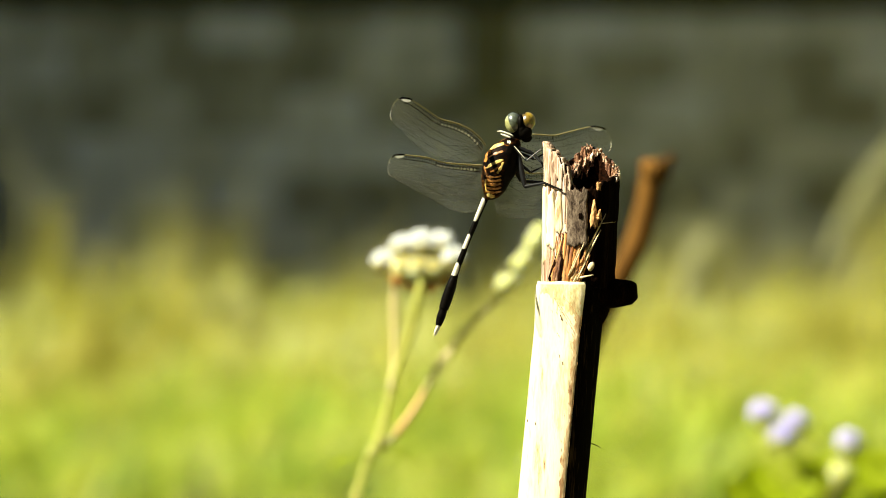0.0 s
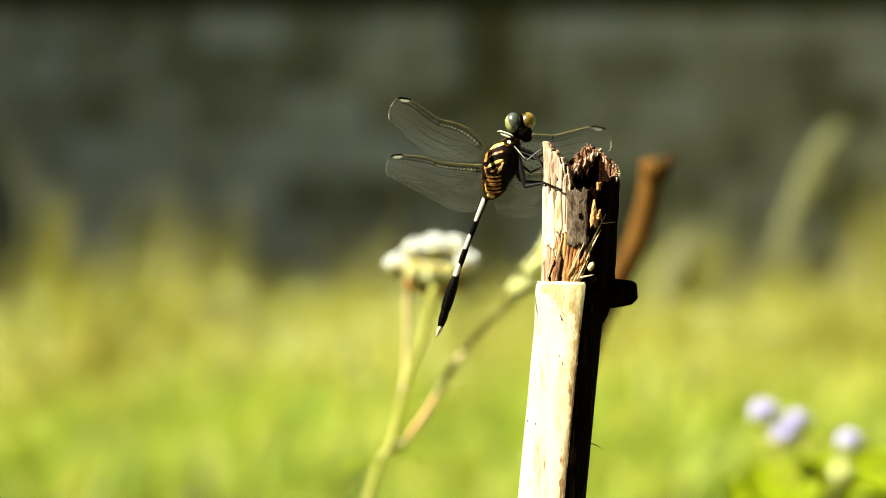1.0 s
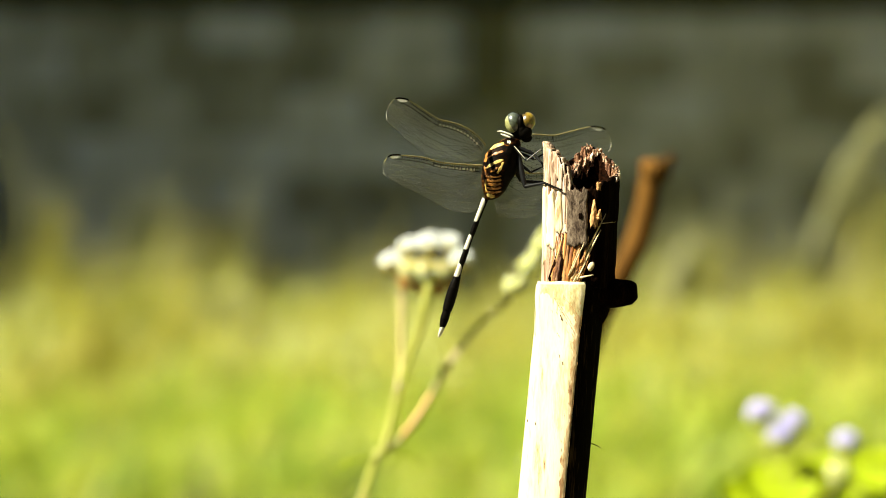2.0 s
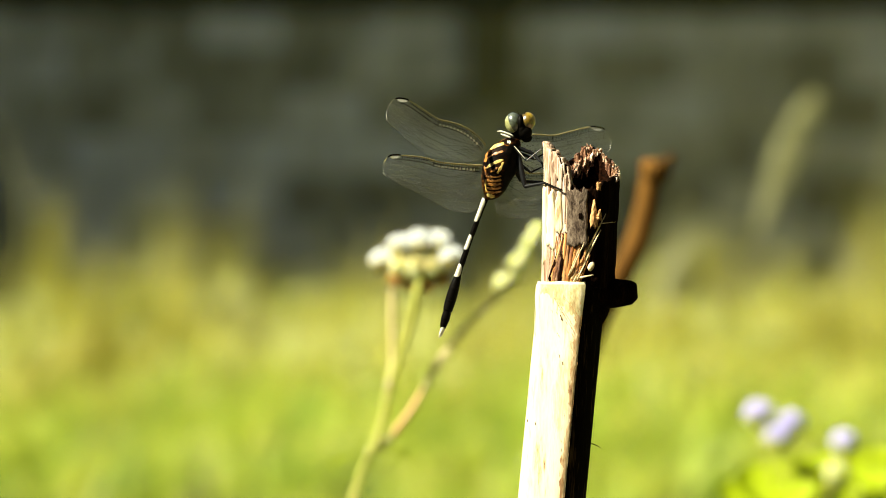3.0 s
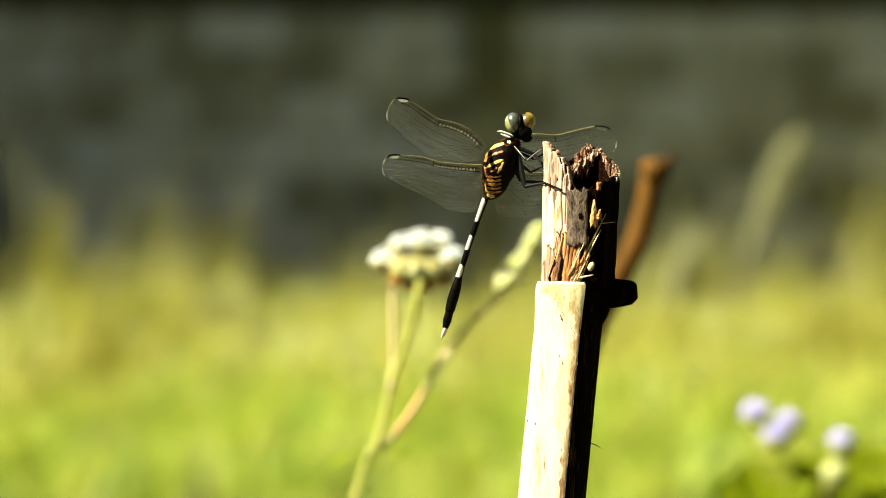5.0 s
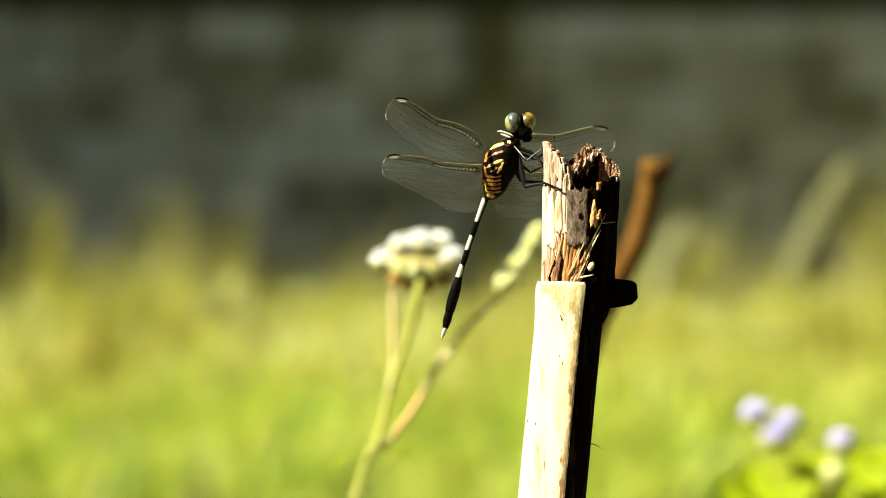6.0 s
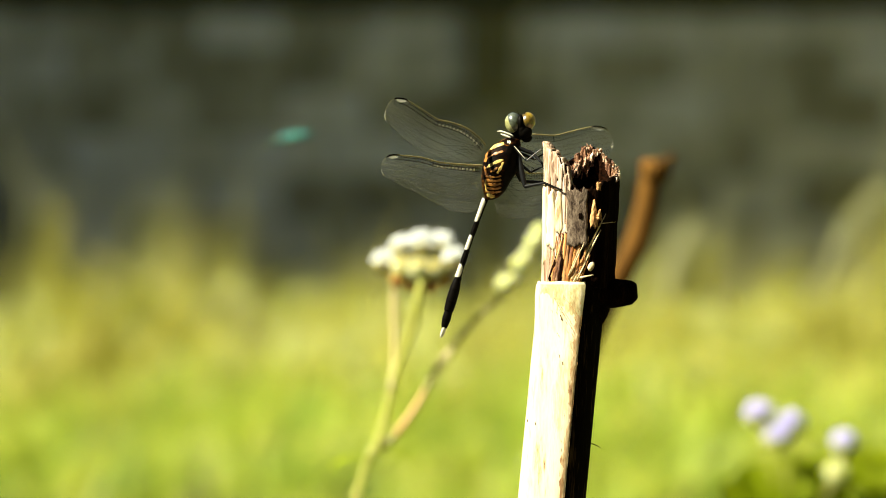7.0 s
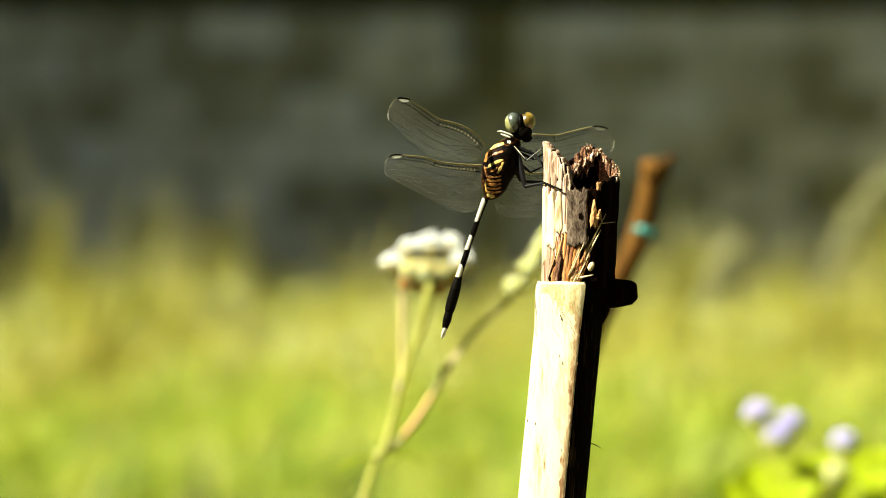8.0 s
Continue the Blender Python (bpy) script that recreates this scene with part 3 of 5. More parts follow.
# ---- the broken stalk ----
def build_stalk():
    t = thing("broken_stalk", pose(-0.0168, -0.003, 0), "bleached broken plant stalk with a splintered hollow top", "plant stalk")
    base = Vector((-0.0171, 0.004, 0))

    def w(x, y, z):   # millimetres from the lens's axis, to the stalk's own space
        return Vector((x * MM, y * MM, EYE_Z + z * MM)) - Vector((base.x, 0, 0))

    # the smooth lower stem, square with rounded ridges
    STEM_TURN = -26.5
    bm = bmesh.new()
    pts, rad = [], []
    for k in np.concatenate([np.linspace(0, 0.88, 40), np.linspace(0.885, 1, 60)]):
        z = -450 + 443.6 * k
        x = 25.2 + 0.0956 * (z + 7.2)
        pts.append(w(x, 0, z))
        rad.append((6.95 - 0.25 * k + (0.45 * math.exp(-((z + 8) / 5) ** 2)) + 0.07 * noise.noise((z * 0.15, 0, 0))) * MM)
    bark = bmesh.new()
    for mesh, lo, hi in ((bm, 4, 64), (bark, 64, 84)):   # the pale face, and past the ridge a bark side darkened as painted shade
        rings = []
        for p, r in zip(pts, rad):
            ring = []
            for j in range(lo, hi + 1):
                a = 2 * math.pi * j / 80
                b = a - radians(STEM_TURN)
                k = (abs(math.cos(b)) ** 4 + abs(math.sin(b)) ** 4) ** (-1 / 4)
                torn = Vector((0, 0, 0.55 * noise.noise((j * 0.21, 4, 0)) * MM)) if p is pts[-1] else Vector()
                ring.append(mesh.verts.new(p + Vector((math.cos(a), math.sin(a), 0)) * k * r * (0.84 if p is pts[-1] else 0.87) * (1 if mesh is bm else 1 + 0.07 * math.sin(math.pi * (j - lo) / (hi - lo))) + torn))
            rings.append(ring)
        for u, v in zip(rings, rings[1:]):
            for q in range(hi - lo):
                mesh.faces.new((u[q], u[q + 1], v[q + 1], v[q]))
        if mesh is bm:
            cap = [mesh.verts.new(v.co) for v in rings[-1]]
            mesh.faces.new(cap)
    part("lower_stem", bm, M_STEM, t, "smooth bleached cream stem")
    part("bark_strip", bark, M_SHADEBARK, t, "brown bark, darkened to paint the shade along one side")

    def square(deg):
        b = radians(deg - STEM_TURN)
        return 0.87 * (abs(math.cos(b)) ** 4 + abs(math.sin(b)) ** 4) ** -0.25

    # the hollow broken top: outer and inner skin, torn rim
    tops = [(0, 14.3), (30, 17.2), (50, 19.0), (72, 20.3), (90, 19.5), (112, 17.0), (135, 16.2), (160, 18.5), (178, 20.8), (192, 20.3),
            (208, 19.3), (225, 17.8), (238, 15.8), (246, 12.6), (262, 11.7), (290, 11.8), (306, 13.2), (330, 13.8), (360, 14.3)]

    def top_at(deg):
        for (a, h), (b, g) in zip(tops, tops[1:]):
            if a <= deg <= b:
                return h + (g - h) * (deg - a) / (b - a)
        return 13.3

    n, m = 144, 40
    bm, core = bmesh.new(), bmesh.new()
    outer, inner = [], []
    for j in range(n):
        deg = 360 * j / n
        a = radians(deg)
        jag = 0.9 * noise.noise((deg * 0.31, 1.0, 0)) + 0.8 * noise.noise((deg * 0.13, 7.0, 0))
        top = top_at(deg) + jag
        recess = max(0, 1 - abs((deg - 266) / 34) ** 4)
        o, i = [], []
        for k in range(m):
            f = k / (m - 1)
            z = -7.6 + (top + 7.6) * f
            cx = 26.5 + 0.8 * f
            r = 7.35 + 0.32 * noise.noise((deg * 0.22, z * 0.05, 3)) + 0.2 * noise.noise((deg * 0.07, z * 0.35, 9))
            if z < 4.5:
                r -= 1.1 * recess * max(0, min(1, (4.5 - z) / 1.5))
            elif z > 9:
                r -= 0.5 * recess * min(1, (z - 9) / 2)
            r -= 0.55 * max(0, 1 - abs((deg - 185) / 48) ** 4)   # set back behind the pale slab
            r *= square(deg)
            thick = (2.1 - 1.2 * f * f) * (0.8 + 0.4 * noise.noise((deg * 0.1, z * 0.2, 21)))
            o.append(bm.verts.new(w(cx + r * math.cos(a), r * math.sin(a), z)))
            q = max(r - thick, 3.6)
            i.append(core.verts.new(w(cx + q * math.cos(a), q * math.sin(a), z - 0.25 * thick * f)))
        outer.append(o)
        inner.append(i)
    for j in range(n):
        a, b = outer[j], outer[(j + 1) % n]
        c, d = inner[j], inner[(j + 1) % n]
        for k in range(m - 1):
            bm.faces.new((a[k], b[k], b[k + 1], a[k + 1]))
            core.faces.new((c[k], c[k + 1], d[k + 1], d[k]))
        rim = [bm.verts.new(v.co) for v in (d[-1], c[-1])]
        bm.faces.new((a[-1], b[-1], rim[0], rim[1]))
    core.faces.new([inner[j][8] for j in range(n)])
    # the inner wall carries the hollow's shade in its colour
    part("rotten_core", core, M_GAPSHADE, t, "black-brown inside of the stalk, darkened to paint the hollow's shade")
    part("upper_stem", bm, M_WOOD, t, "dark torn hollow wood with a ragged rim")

    # the pale slab of wood on the lit side, split lengthwise, and loose strips on it
    rng = np.random.default_rng(5)
    bm = bmesh.new()
    outer, inner = [], []
    slits = (((20.86, 19.4), (21.2, 16.0), (22.1, 12.7), 0.19), ((22.1, 19.0), (22.9, 15.7), (23.1, 14.2), 0.18), ((20.5, 12.0), (20.6, 8.0), (20.7, 4.2), 0.18), ((21.6, 12.2), (21.7, 10.0), (21.75, 8.4), 0.16), ((23.6, 15.6), (23.9, 14.0), (24.0, 12.0), 0.2))
    for i in range(160):
        f = i / 159
        o, q = [], []
        for k in range(40):
            g = k / 39
            right = 212 + 34 * min(1, max(0, (g * 26 - 2.0) / 12)) + 3 * noise.noise((g * 6, 2, 0))
            deg = 160 + (right - 160) * f
            top = top_at(deg) + 0.8 * noise.noise((deg * 0.35, 3, 0)) + (0.2 if deg < 190 else 0)
            z = -7.3 + (top + 7.3) * g
            line = deg + 4 * math.sin(z * 0.12) + 1.2 * math.sin(z * 0.5)
            crack = max(0, 1 - abs(noise.noise((line * 0.11, z * 0.035, 8))) / 0.11)
            r = 7.5 + 0.16 * noise.noise((line * 0.33, z * 0.06, 5)) + 0.10 * noise.noise((line * 0.8, z * 0.25, 2)) - 0.12 * crack
            lean = -0.9 * g ** 6 * max(0, 1 - abs(deg - 178) / 16)
            a = radians(deg)
            x = 26.5 + 0.8 * g + lean + r * square(deg) * math.cos(a)
            for p0, p1, p2, half in slits:   # long open splits in the wood
                if p2[1] - 0.8 < z < p0[1] + 2:
                    mid = float(np.interp(z, (p2[1], p1[1], p0[1]), (p2[0], p1[0], p0[0])))
                    r -= 0.6 * math.exp(-((x - mid) / half) ** 2) * min(1, (z - p2[1] + 0.8) / 1.6)
            for ring, d in ((o, 0.0), (q, 1.6)):
                ring.append(bm.verts.new(w(26.6 + 0.75 * g + lean + (r - d) * square(deg) * math.cos(a), (r - d) * square(deg) * math.sin(a), z)))
        outer.append(o)
        inner.append(q)
    for sheet in (outer, inner):
        for a, b in zip(sheet, sheet[1:]):
            for k in range(39):
                bm.faces.new((a[k], b[k], b[k + 1], a[k + 1]))
    for i in range(159):
        for k in (0, 39):
            bm.faces.new((outer[i][k], outer[i + 1][k], inner[i + 1][k], inner[i][k]))
    for i in (0, 159):
        for k in range(39):
            bm.faces.new((outer[i][k], outer[i][k + 1], inner[i][k + 1], inner[i][k]))
    bmesh.ops.recalc_face_normals(bm, faces=bm.faces)
    part("pale_slab", bm, M_FIBRE, t, "bleached cream slab of split wood")
    for deg, low, top, half in ((181, -2, 20.5, 3.4), (207, 3, 19.6, 2.8), (229, 2.5, 16.6, 2.4), (238, 5.0, 14.6, 1.5)):
        bm = bmesh.new()
        rows = []
        for i in range(12):
            f = i / 11
            z = low + (top - low) * f
            r = (7.5 + 0.2 * noise.noise((deg * 3.1, z * 0.12, 0))) * square(deg)
            wide = radians(half) * (0.3 + 0.7 * math.sin(math.pi * (0.08 + 0.84 * f)))
            mid = radians(deg + 3.0 * noise.noise((deg * 2.7, z * 0.1, 4)))
            cx = 26.5 + 0.8 * (z + 7.6) / 25
            rows.append([bm.verts.new(w(cx + (r + dr) * math.cos(mid + q * wide), (r + dr) * math.sin(mid + q * wide), z))
                         for q, dr in ((-1, -0.35), (-0.5, 0.05), (0.6, 0.1), (1, -0.35), (0, -0.8))])
        for u, v in zip(rows, rows[1:]):
            for q in range(5):
                bm.faces.new((u[q], u[(q + 1) % 5], v[(q + 1) % 5], v[q]))
        bm.faces.new(rows[0][::-1])
        bm.faces.new(rows[-1])
        part("fibre_strip", bm, M_FIBRE, t)

    def plate(name, deg, z, wide, tall, mat, r=7.7, thick=0.7, label="", seed=1.0, ragged=0.25, taper=0.0):
        """A flake with a ragged edge that hugs the stem."""
        bm = bmesh.new()
        front, behind = [], []
        cols, rws = 13, 15
        for i in range(rws):
            f = i / (rws - 1) - 0.5
            fr, bh = [], []
            for j in range(cols):
                g = j / (cols - 1) - 0.5
                gx = g * wide * (1 + ragged * noise.noise((seed, f * 6, 2))) * (1 - taper * max(0, f + 0.1) / 0.6)
                fz = f * tall * (1 + ragged * noise.noise((seed, g * 7, 9)))
                a = radians(deg) + gx / r
                rr = r * square(math.degrees(a)) + 0.18 * noise.noise((g * 5, f * 6, seed)) - 0.9 * (2 * abs(g)) ** 6 * 0.3
                cx = 26.5 + 0.8 * (z + 7.6) / 25
                fr.append(bm.verts.new(w(cx + rr * math.cos(a), rr * math.sin(a), z + fz)))
                bh.append(bm.verts.new(w(cx + (rr - thick) * math.cos(a), (rr - thick) * math.sin(a), z + fz)))
            front.append(fr)
            behind.append(bh)
        for i in range(rws - 1):
            for j in range(cols - 1):
                bm.faces.new((front[i][j], front[i][j + 1], front[i + 1][j + 1], front[i + 1][j]))
                bm.faces.new((behind[i][j], behind[i + 1][j], behind[i + 1][j + 1], behind[i][j + 1]))
        for i in range(rws - 1):
            for j in (0, cols - 1):
                bm.faces.new((front[i][j], front[i + 1][j], behind[i + 1][j], behind[i][j]))
        for j in range(cols - 1):
            for i in (0, rws - 1):
                bm.faces.new((front[i][j], front[i][j + 1], behind[i][j + 1], behind[i][j]))
        bmesh.ops.recalc_face_normals(bm, faces=bm.faces)
        part(name, bm, mat, t, label)

    plate("torn_face", 236, -1.4, 7.6, 11.4, M_SPLINTER, r=6.75, thick=0.8, label="orange-brown torn inner wood", seed=21.0)
    for deg, z, wide, tall in ((199, 4.6, 2.2, 14.0), (214, 5.6, 2.4, 10.5), (228, 7.4, 1.8, 8.0)):   # bleached strips low on the slab
        plate("bleached_strip", deg, z, wide, tall, M_STEM, r=7.68, thick=0.5, seed=deg * 0.7, ragged=0.35, taper=0.5)
    plate("bark_flake", 260, 6.0, 4.7, 11.0, M_BARK, r=8.0, thick=0.9, label="grey cracked bark flake", seed=3.0)
    plate("knot", 266, 6.5, 0.7, 1.0, M_WOOD, r=8.35, thick=0.5, label="dark knot hole in the bark", seed=31.0, ragged=0.5)
    plate("tan_chip", 286, 6.8, 1.5, 4.8, M_TAN, r=8.0, thick=0.5, label="orange-tan chip of wood", seed=51.0, ragged=0.7, taper=0.85)
    plate("wood_chip", 292, 6.6, 0.9, 1.7, M_TAN, r=8.6, thick=0.4, seed=71.0, ragged=0.8, taper=0.7)
    plate("pith_chip", 291, 12.2, 0.8, 1.4, M_TAN, r=8.3, thick=0.6, label="ivory chip of pith", seed=11.0, ragged=0.6)

    def splinter(a, b, r, mat, bow=0.0):
        bm = bmesh.new()
        a, b = Vector(a), Vector(b)
        line = [a.lerp(b, f) + Vector((0, -bow * math.sin(math.pi * f), 0)) for f in np.linspace(0, 1, 6)]
        tube(bm, [w(*p) for p in line], [r * MM * (1 - 0.75 * f ** 2) for f in np.linspace(0, 1, 6)], 5)
        part("splinter", bm, mat, t)

    def shard(line, half, thick, turn, mat, name="rim_shard"):
        """A flat sliver of torn wood with sharp edges and a slanting broken end."""
        bm = bmesh.new()
        across = Vector((math.cos(turn), math.sin(turn), 0)) * half * MM
        deep = Vector((-math.sin(turn), math.cos(turn), 0)) * thick * MM
        slant = Vector((0, 0, rng.uniform(-0.6, 0.6) * half * MM))
        rows = [[bm.verts.new(p + across * f * a + deep * b + slant * a * (i == 2)) for a, b in ((-1, -1), (0.1, -1.6), (1, -1), (1, 1), (-1, 1))]
                for i, (p, f) in enumerate(zip(line, (1.0, 0.95, rng.uniform(0.2, 0.8))))]
        for u, v in zip(rows, rows[1:]):
            for q in range(5):
                bm.faces.new((u[q], u[(q + 1) % 5], v[(q + 1) % 5], v[q]))
        bm.faces.new(rows[0][::-1])
        bm.faces.new(rows[-1])
        part(name, bm, mat, t, smooth=False)

    def skin(x, extra=0.3):   # the stem's face towards the lens
        best = min(range(190, 345), key=lambda deg: abs(26.9 + 7.2 * square(deg) * math.cos(radians(deg)) - x))
        return 7.2 * square(best) * math.sin(radians(best)) - extra

    def lit(x, extra=0.3):   # far enough out of the front ridge's shade to catch the sun
        best = min(7.4 * square(g) * math.sin(radians(g)) - 0.383 * (26.9 + 7.4 * square(g) * math.cos(radians(g))) for g in range(200, 320, 2))
        return min(skin(x, extra), best + 0.383 * x - extra)

    for x0, z0, x1, z1, r in ((24.9, -5.9, 31.5, 6.9, 0.27), (25.3, -6.3, 30.5, 3.8, 0.25), (24.4, -5.2, 27.2, 1.4, 0.16), (24.0, -5.8, 26.2, 0.2, 0.14), (25.9, -6.0, 28.2, -0.8, 0.15)):
        splinter((x0, skin(x0, 0.2), z0), (x1, lit(x1, 0.5), z1), r, M_PITH, 0.3)
    for x0, z0, x1, z1, half, mat in (   # the fan of torn strips over the joint, near-black slivers painting shade between them
            (20.5, -6.3, 22.6, 0.5, 0.34, M_GAPSHADE), (22.4, -6.9, 23.5, 1.2, 0.38, M_GAPSHADE), (21.0, -5.4, 23.2, 2.6, 0.22, M_SPLINTER), (21.4, -6.0, 23.4, 3.6, 0.25, M_TORN),
            (22.9, -5.4, 23.7, 3.0, 0.30, M_SPLINTER), (23.3, -6.3, 24.2, 1.0, 0.34, M_TAN), (21.9, -6.6, 22.7, -1.6, 0.24, M_FIBRE), (23.9, -6.4, 25.0, 0.4, 0.30, M_SPLINTER), (20.9, -1.6, 22.8, -1.2, 0.10, M_TAN)):
        shard([w(x0, skin(x0, 0.25), z0), w((x0 + x1) / 2, skin((x0 + x1) / 2, 0.55), (z0 + z1) / 2), w(x1, skin(x1, 0.5), z1)], half, 0.1, -0.3, mat, "splinter")
    for k in range(64):   # torn slivers in a fan over the joint
        x0 = 20.6 + 6.0 * rng.random()
        z0 = -7.1 + 1.2 * rng.random()
        x1 = x0 + rng.uniform(-0.4, 3.4) * (0.6 + 0.4 * rng.random())
        z1 = z0 + rng.uniform(2.5, 9.5)
        xm, zm = (x0 + x1) / 2 + rng.normal(0, 0.2), (z0 + z1) / 2
        shard([w(x0, skin(x0, 0.0), z0), w(xm, skin(xm, 0.35), zm), w(x1, skin(x1, 0.3), z1)], rng.uniform(0.05, 0.19), rng.uniform(0.05, 0.11), rng.uniform(-0.7, 0.3),
              (M_SPLINTER, M_SPLINTER, M_TORN, M_TAN, M_SPLINTER)[k % 5], "splinter")
    bm = bmesh.new()
    ball(bm, (28.5, lit(28.5, 0.5), -3.4), (0.62, 0.3, 0.95), pose(0, 0, 0, 0, 22, 0), n=12, rough=0.12)
    for v in bm.verts:
        v.co += w(0, 0, 0)
    part("pith_chip", bm, M_PITH, t, "ivory chip of pith")
    splinter((26.4, skin(26.4, 0.5), -5.6), (29.1, lit(29.1, 0.4), -5.0), 0.2, M_PITH)
    splinter((30.2, skin(30.2, 0.8), 4.9), (33.4, lit(33.0, 0.5), 5.3), 0.08, M_PITH)
    # shards of torn wood along the far rim
    for k in range(36):
        deg = rng.uniform(6, 125)
        a = radians(deg)
        z, r = top_at(deg), rng.uniform(5.6, 7.2)
        x, y = 27.3 + r * math.cos(a), r * math.sin(a)
        h = rng.uniform(0.1, 0.9)
        line = [w(x, y, z - 1.6), w(x + rng.normal(0, 0.15), y, z + h * 0.4), w(x + rng.normal(0, 0.25), y + rng.normal(0, 0.25), z + h)]
        shard(line, rng.uniform(0.12, 0.34), rng.uniform(0.1, 0.2), rng.uniform(-1.0, 1.0), M_TORN)
    for k in range(90):   # fine frayed fibres that catch the sun
        deg = rng.uniform(-14, 80)
        a = radians(deg)
        z, r = top_at(deg % 360), rng.uniform(6.2, 7.5) * square(deg)
        x, y = 27.3 + r * math.cos(a), r * math.sin(a)
        h = rng.uniform(0.05, 0.5)
        shard([w(x, y, z - 0.9), w(x + rng.normal(0, 0.1), y, z + h * 0.4), w(x + rng.normal(0, 0.18), y + rng.normal(0, 0.2), z + 0.7 * h)],
              rng.uniform(0.07, 0.20), rng.uniform(0.05, 0.10), rng.uniform(-0.6, 0.6), M_FRAY)
    for k in range(45):
        f = rng.random()
        x, y, z = 24.4 + 6.4 * f + rng.normal(0, 0.25), 2.9 + 2.2 * f + rng.normal(0, 0.4), 16.0 + 4.2 * f - 0.4 * rng.random()
        long = rng.uniform(0.6, 2.4)
        shard([w(x - 0.3, y - 0.5, z - long), w(x + rng.normal(0, 0.1), y - 0.2, z - 0.4 * long), w(x + rng.normal(0, 0.25), y + rng.normal(0, 0.3), z)],
              rng.uniform(0.1, 0.3), rng.uniform(0.05, 0.12), rng.uniform(-0.9, 0.9), (M_FRAY, M_TORN)[k % 2])
    # the torn slope of the wall from the slab up to the peak
    for k in range(50):
        f = rng.random()
        x, y, z = 24.0 + 6.2 * f + rng.normal(0, 0.25), 3.2 + 2.2 * f + rng.normal(0, 0.5), 16.2 + 3.6 * f - 1.6 * rng.random() ** 2
        long = rng.uniform(1.2, 3.6)
        shard([w(x - 0.5, y - 0.4, z - long), w(x + rng.normal(0, 0.15), y, z - 0.4 * long), w(x + rng.normal(0, 0.3), y + rng.normal(0, 0.3), z)],
              rng.uniform(0.12, 0.34), rng.uniform(0.08, 0.16), rng.uniform(-0.4, 0.4), (M_TORN, M_FRAY, M_TORN, M_TORN)[k % 4])
    # scratches and grain flecks on the pale face below the joint
    def face(deg, z, out=0.0):
        b = radians(deg - STEM_TURN)
        r = (5.84 + 0.39 * math.exp(-((z + 8) / 5) ** 2) + 0.061 * noise.noise((z * 0.15, 0, 0))) * (abs(math.cos(b)) ** 4 + abs(math.sin(b)) ** 4) ** -0.25 + out
        return w(25.2 + 0.0956 * (z + 7.2) + r * math.cos(radians(deg)), r * math.sin(radians(deg)), z)

    bm = bmesh.new()
    sheet = []
    for i in range(49):
        deg = 206 + 82 * i / 48
        low = -8.0 - 6.0 * (i / 48) ** 1.5 - 1.8 * abs(noise.noise((deg * 0.12, 3, 1))) - 3.0 * abs(noise.noise((deg * 0.7, 8, 1)))
        sheet.append([bm.verts.new(face(deg, -6.9 + (low + 6.9) * k / 11, 0.11 * (1 - k / 10) - (0.1 if i == 0 else 0) + 0.02 * noise.noise((deg * 0.3, k * 0.6, 5)))) for k in range(12)])
    for u, v in zip(sheet, sheet[1:]):
        for k in range(11):
            bm.faces.new((u[k], u[k + 1], v[k + 1], v[k]))
    part("weathered_skin", bm, M_SKIN, t, "thin brown weathered skin at the joint")
    def face_x(x, z, out=0.0):
        best = min(range(200, 289), key=lambda g: abs((face(g, z) - w(x, 0, z)).x))
        return face(best, z, out)

    sheet, bm = [], bmesh.new()   # the weathered tan band beside the dark ridge
    for i in range(90):
        z = -12.5 - 75 * i / 89
        wide = 9 + 9 * noise.noise((z * 0.11, 2, 4)) + 7 * noise.noise((z * 0.45, 5, 4)) + 4 * noise.noise((z * 1.3, 5, 9))
        sheet.append([bm.verts.new(face(287.6 - max(1.5, wide) * k / 6, z, 0.0 if k == 0 else -0.03 if k == 6 or i in (0, 89) else 0.03)) for k in range(7)])
    for u, v in zip(sheet, sheet[1:]):
        for k in range(6):
            bm.faces.new((u[k], u[k + 1], v[k + 1], v[k]))
    part("weathered_edge", bm, M_EDGE, t, "tan weathered edge beside the darkened side")

    def fleck(x0, z0, x1, z1, r, mat):
        bm = bmesh.new()
        line = [(x0 + (x1 - x0) * f, z0 + (z1 - z0) * f) for f in (0, 0.25, 0.5, 0.75, 1)]
        tube(bm, [face_x(x, z, 0.05 if 0 < i < 4 else 0.0) for i, (x, z) in enumerate(line)], [r * q * MM for q in (0.4, 1, 0.9, 1, 0.3)], 5)
        part("bark_fleck", bm, mat, t)

    for x0, z0, x1, z1, r in ((20.4, -7.6, 26.6, -18.6, 0.04), (22.2, -7.6, 27.0, -14.4, 0.04), (21.2, -8.4, 26.4, -17.4, 0.025), (23.4, -7.8, 27.2, -13.0, 0.03), (24.6, -8.0, 27.2, -11.4, 0.03)):
        fleck(x0, z0, x1, z1, r, M_SPLINTER)
    for k in range(46):   # short scratches along the same slant, and specks
        x, z = 20.8 + 6.0 * rng.random() ** 0.7, -8.0 - 9.0 * rng.random() ** 1.5
        long = rng.uniform(0.2, 1.0)
        fleck(x, z, x + 0.55 * long, z - long, rng.uniform(0.015, 0.05), (M_SPLINTER, M_TAN, M_TAN)[k % 3])
    for x, z, r in ((22.9, -13.4, 0.13), (22.7, -12.8, 0.08), (17.8, -33.9, 0.09), (16.3, -33.4, 0.08), (23.0, -22.0, 0.07), (22.4, -20.6, 0.05)):
        fleck(x, z, x + 0.1, z - 0.7, r, M_BROWN)
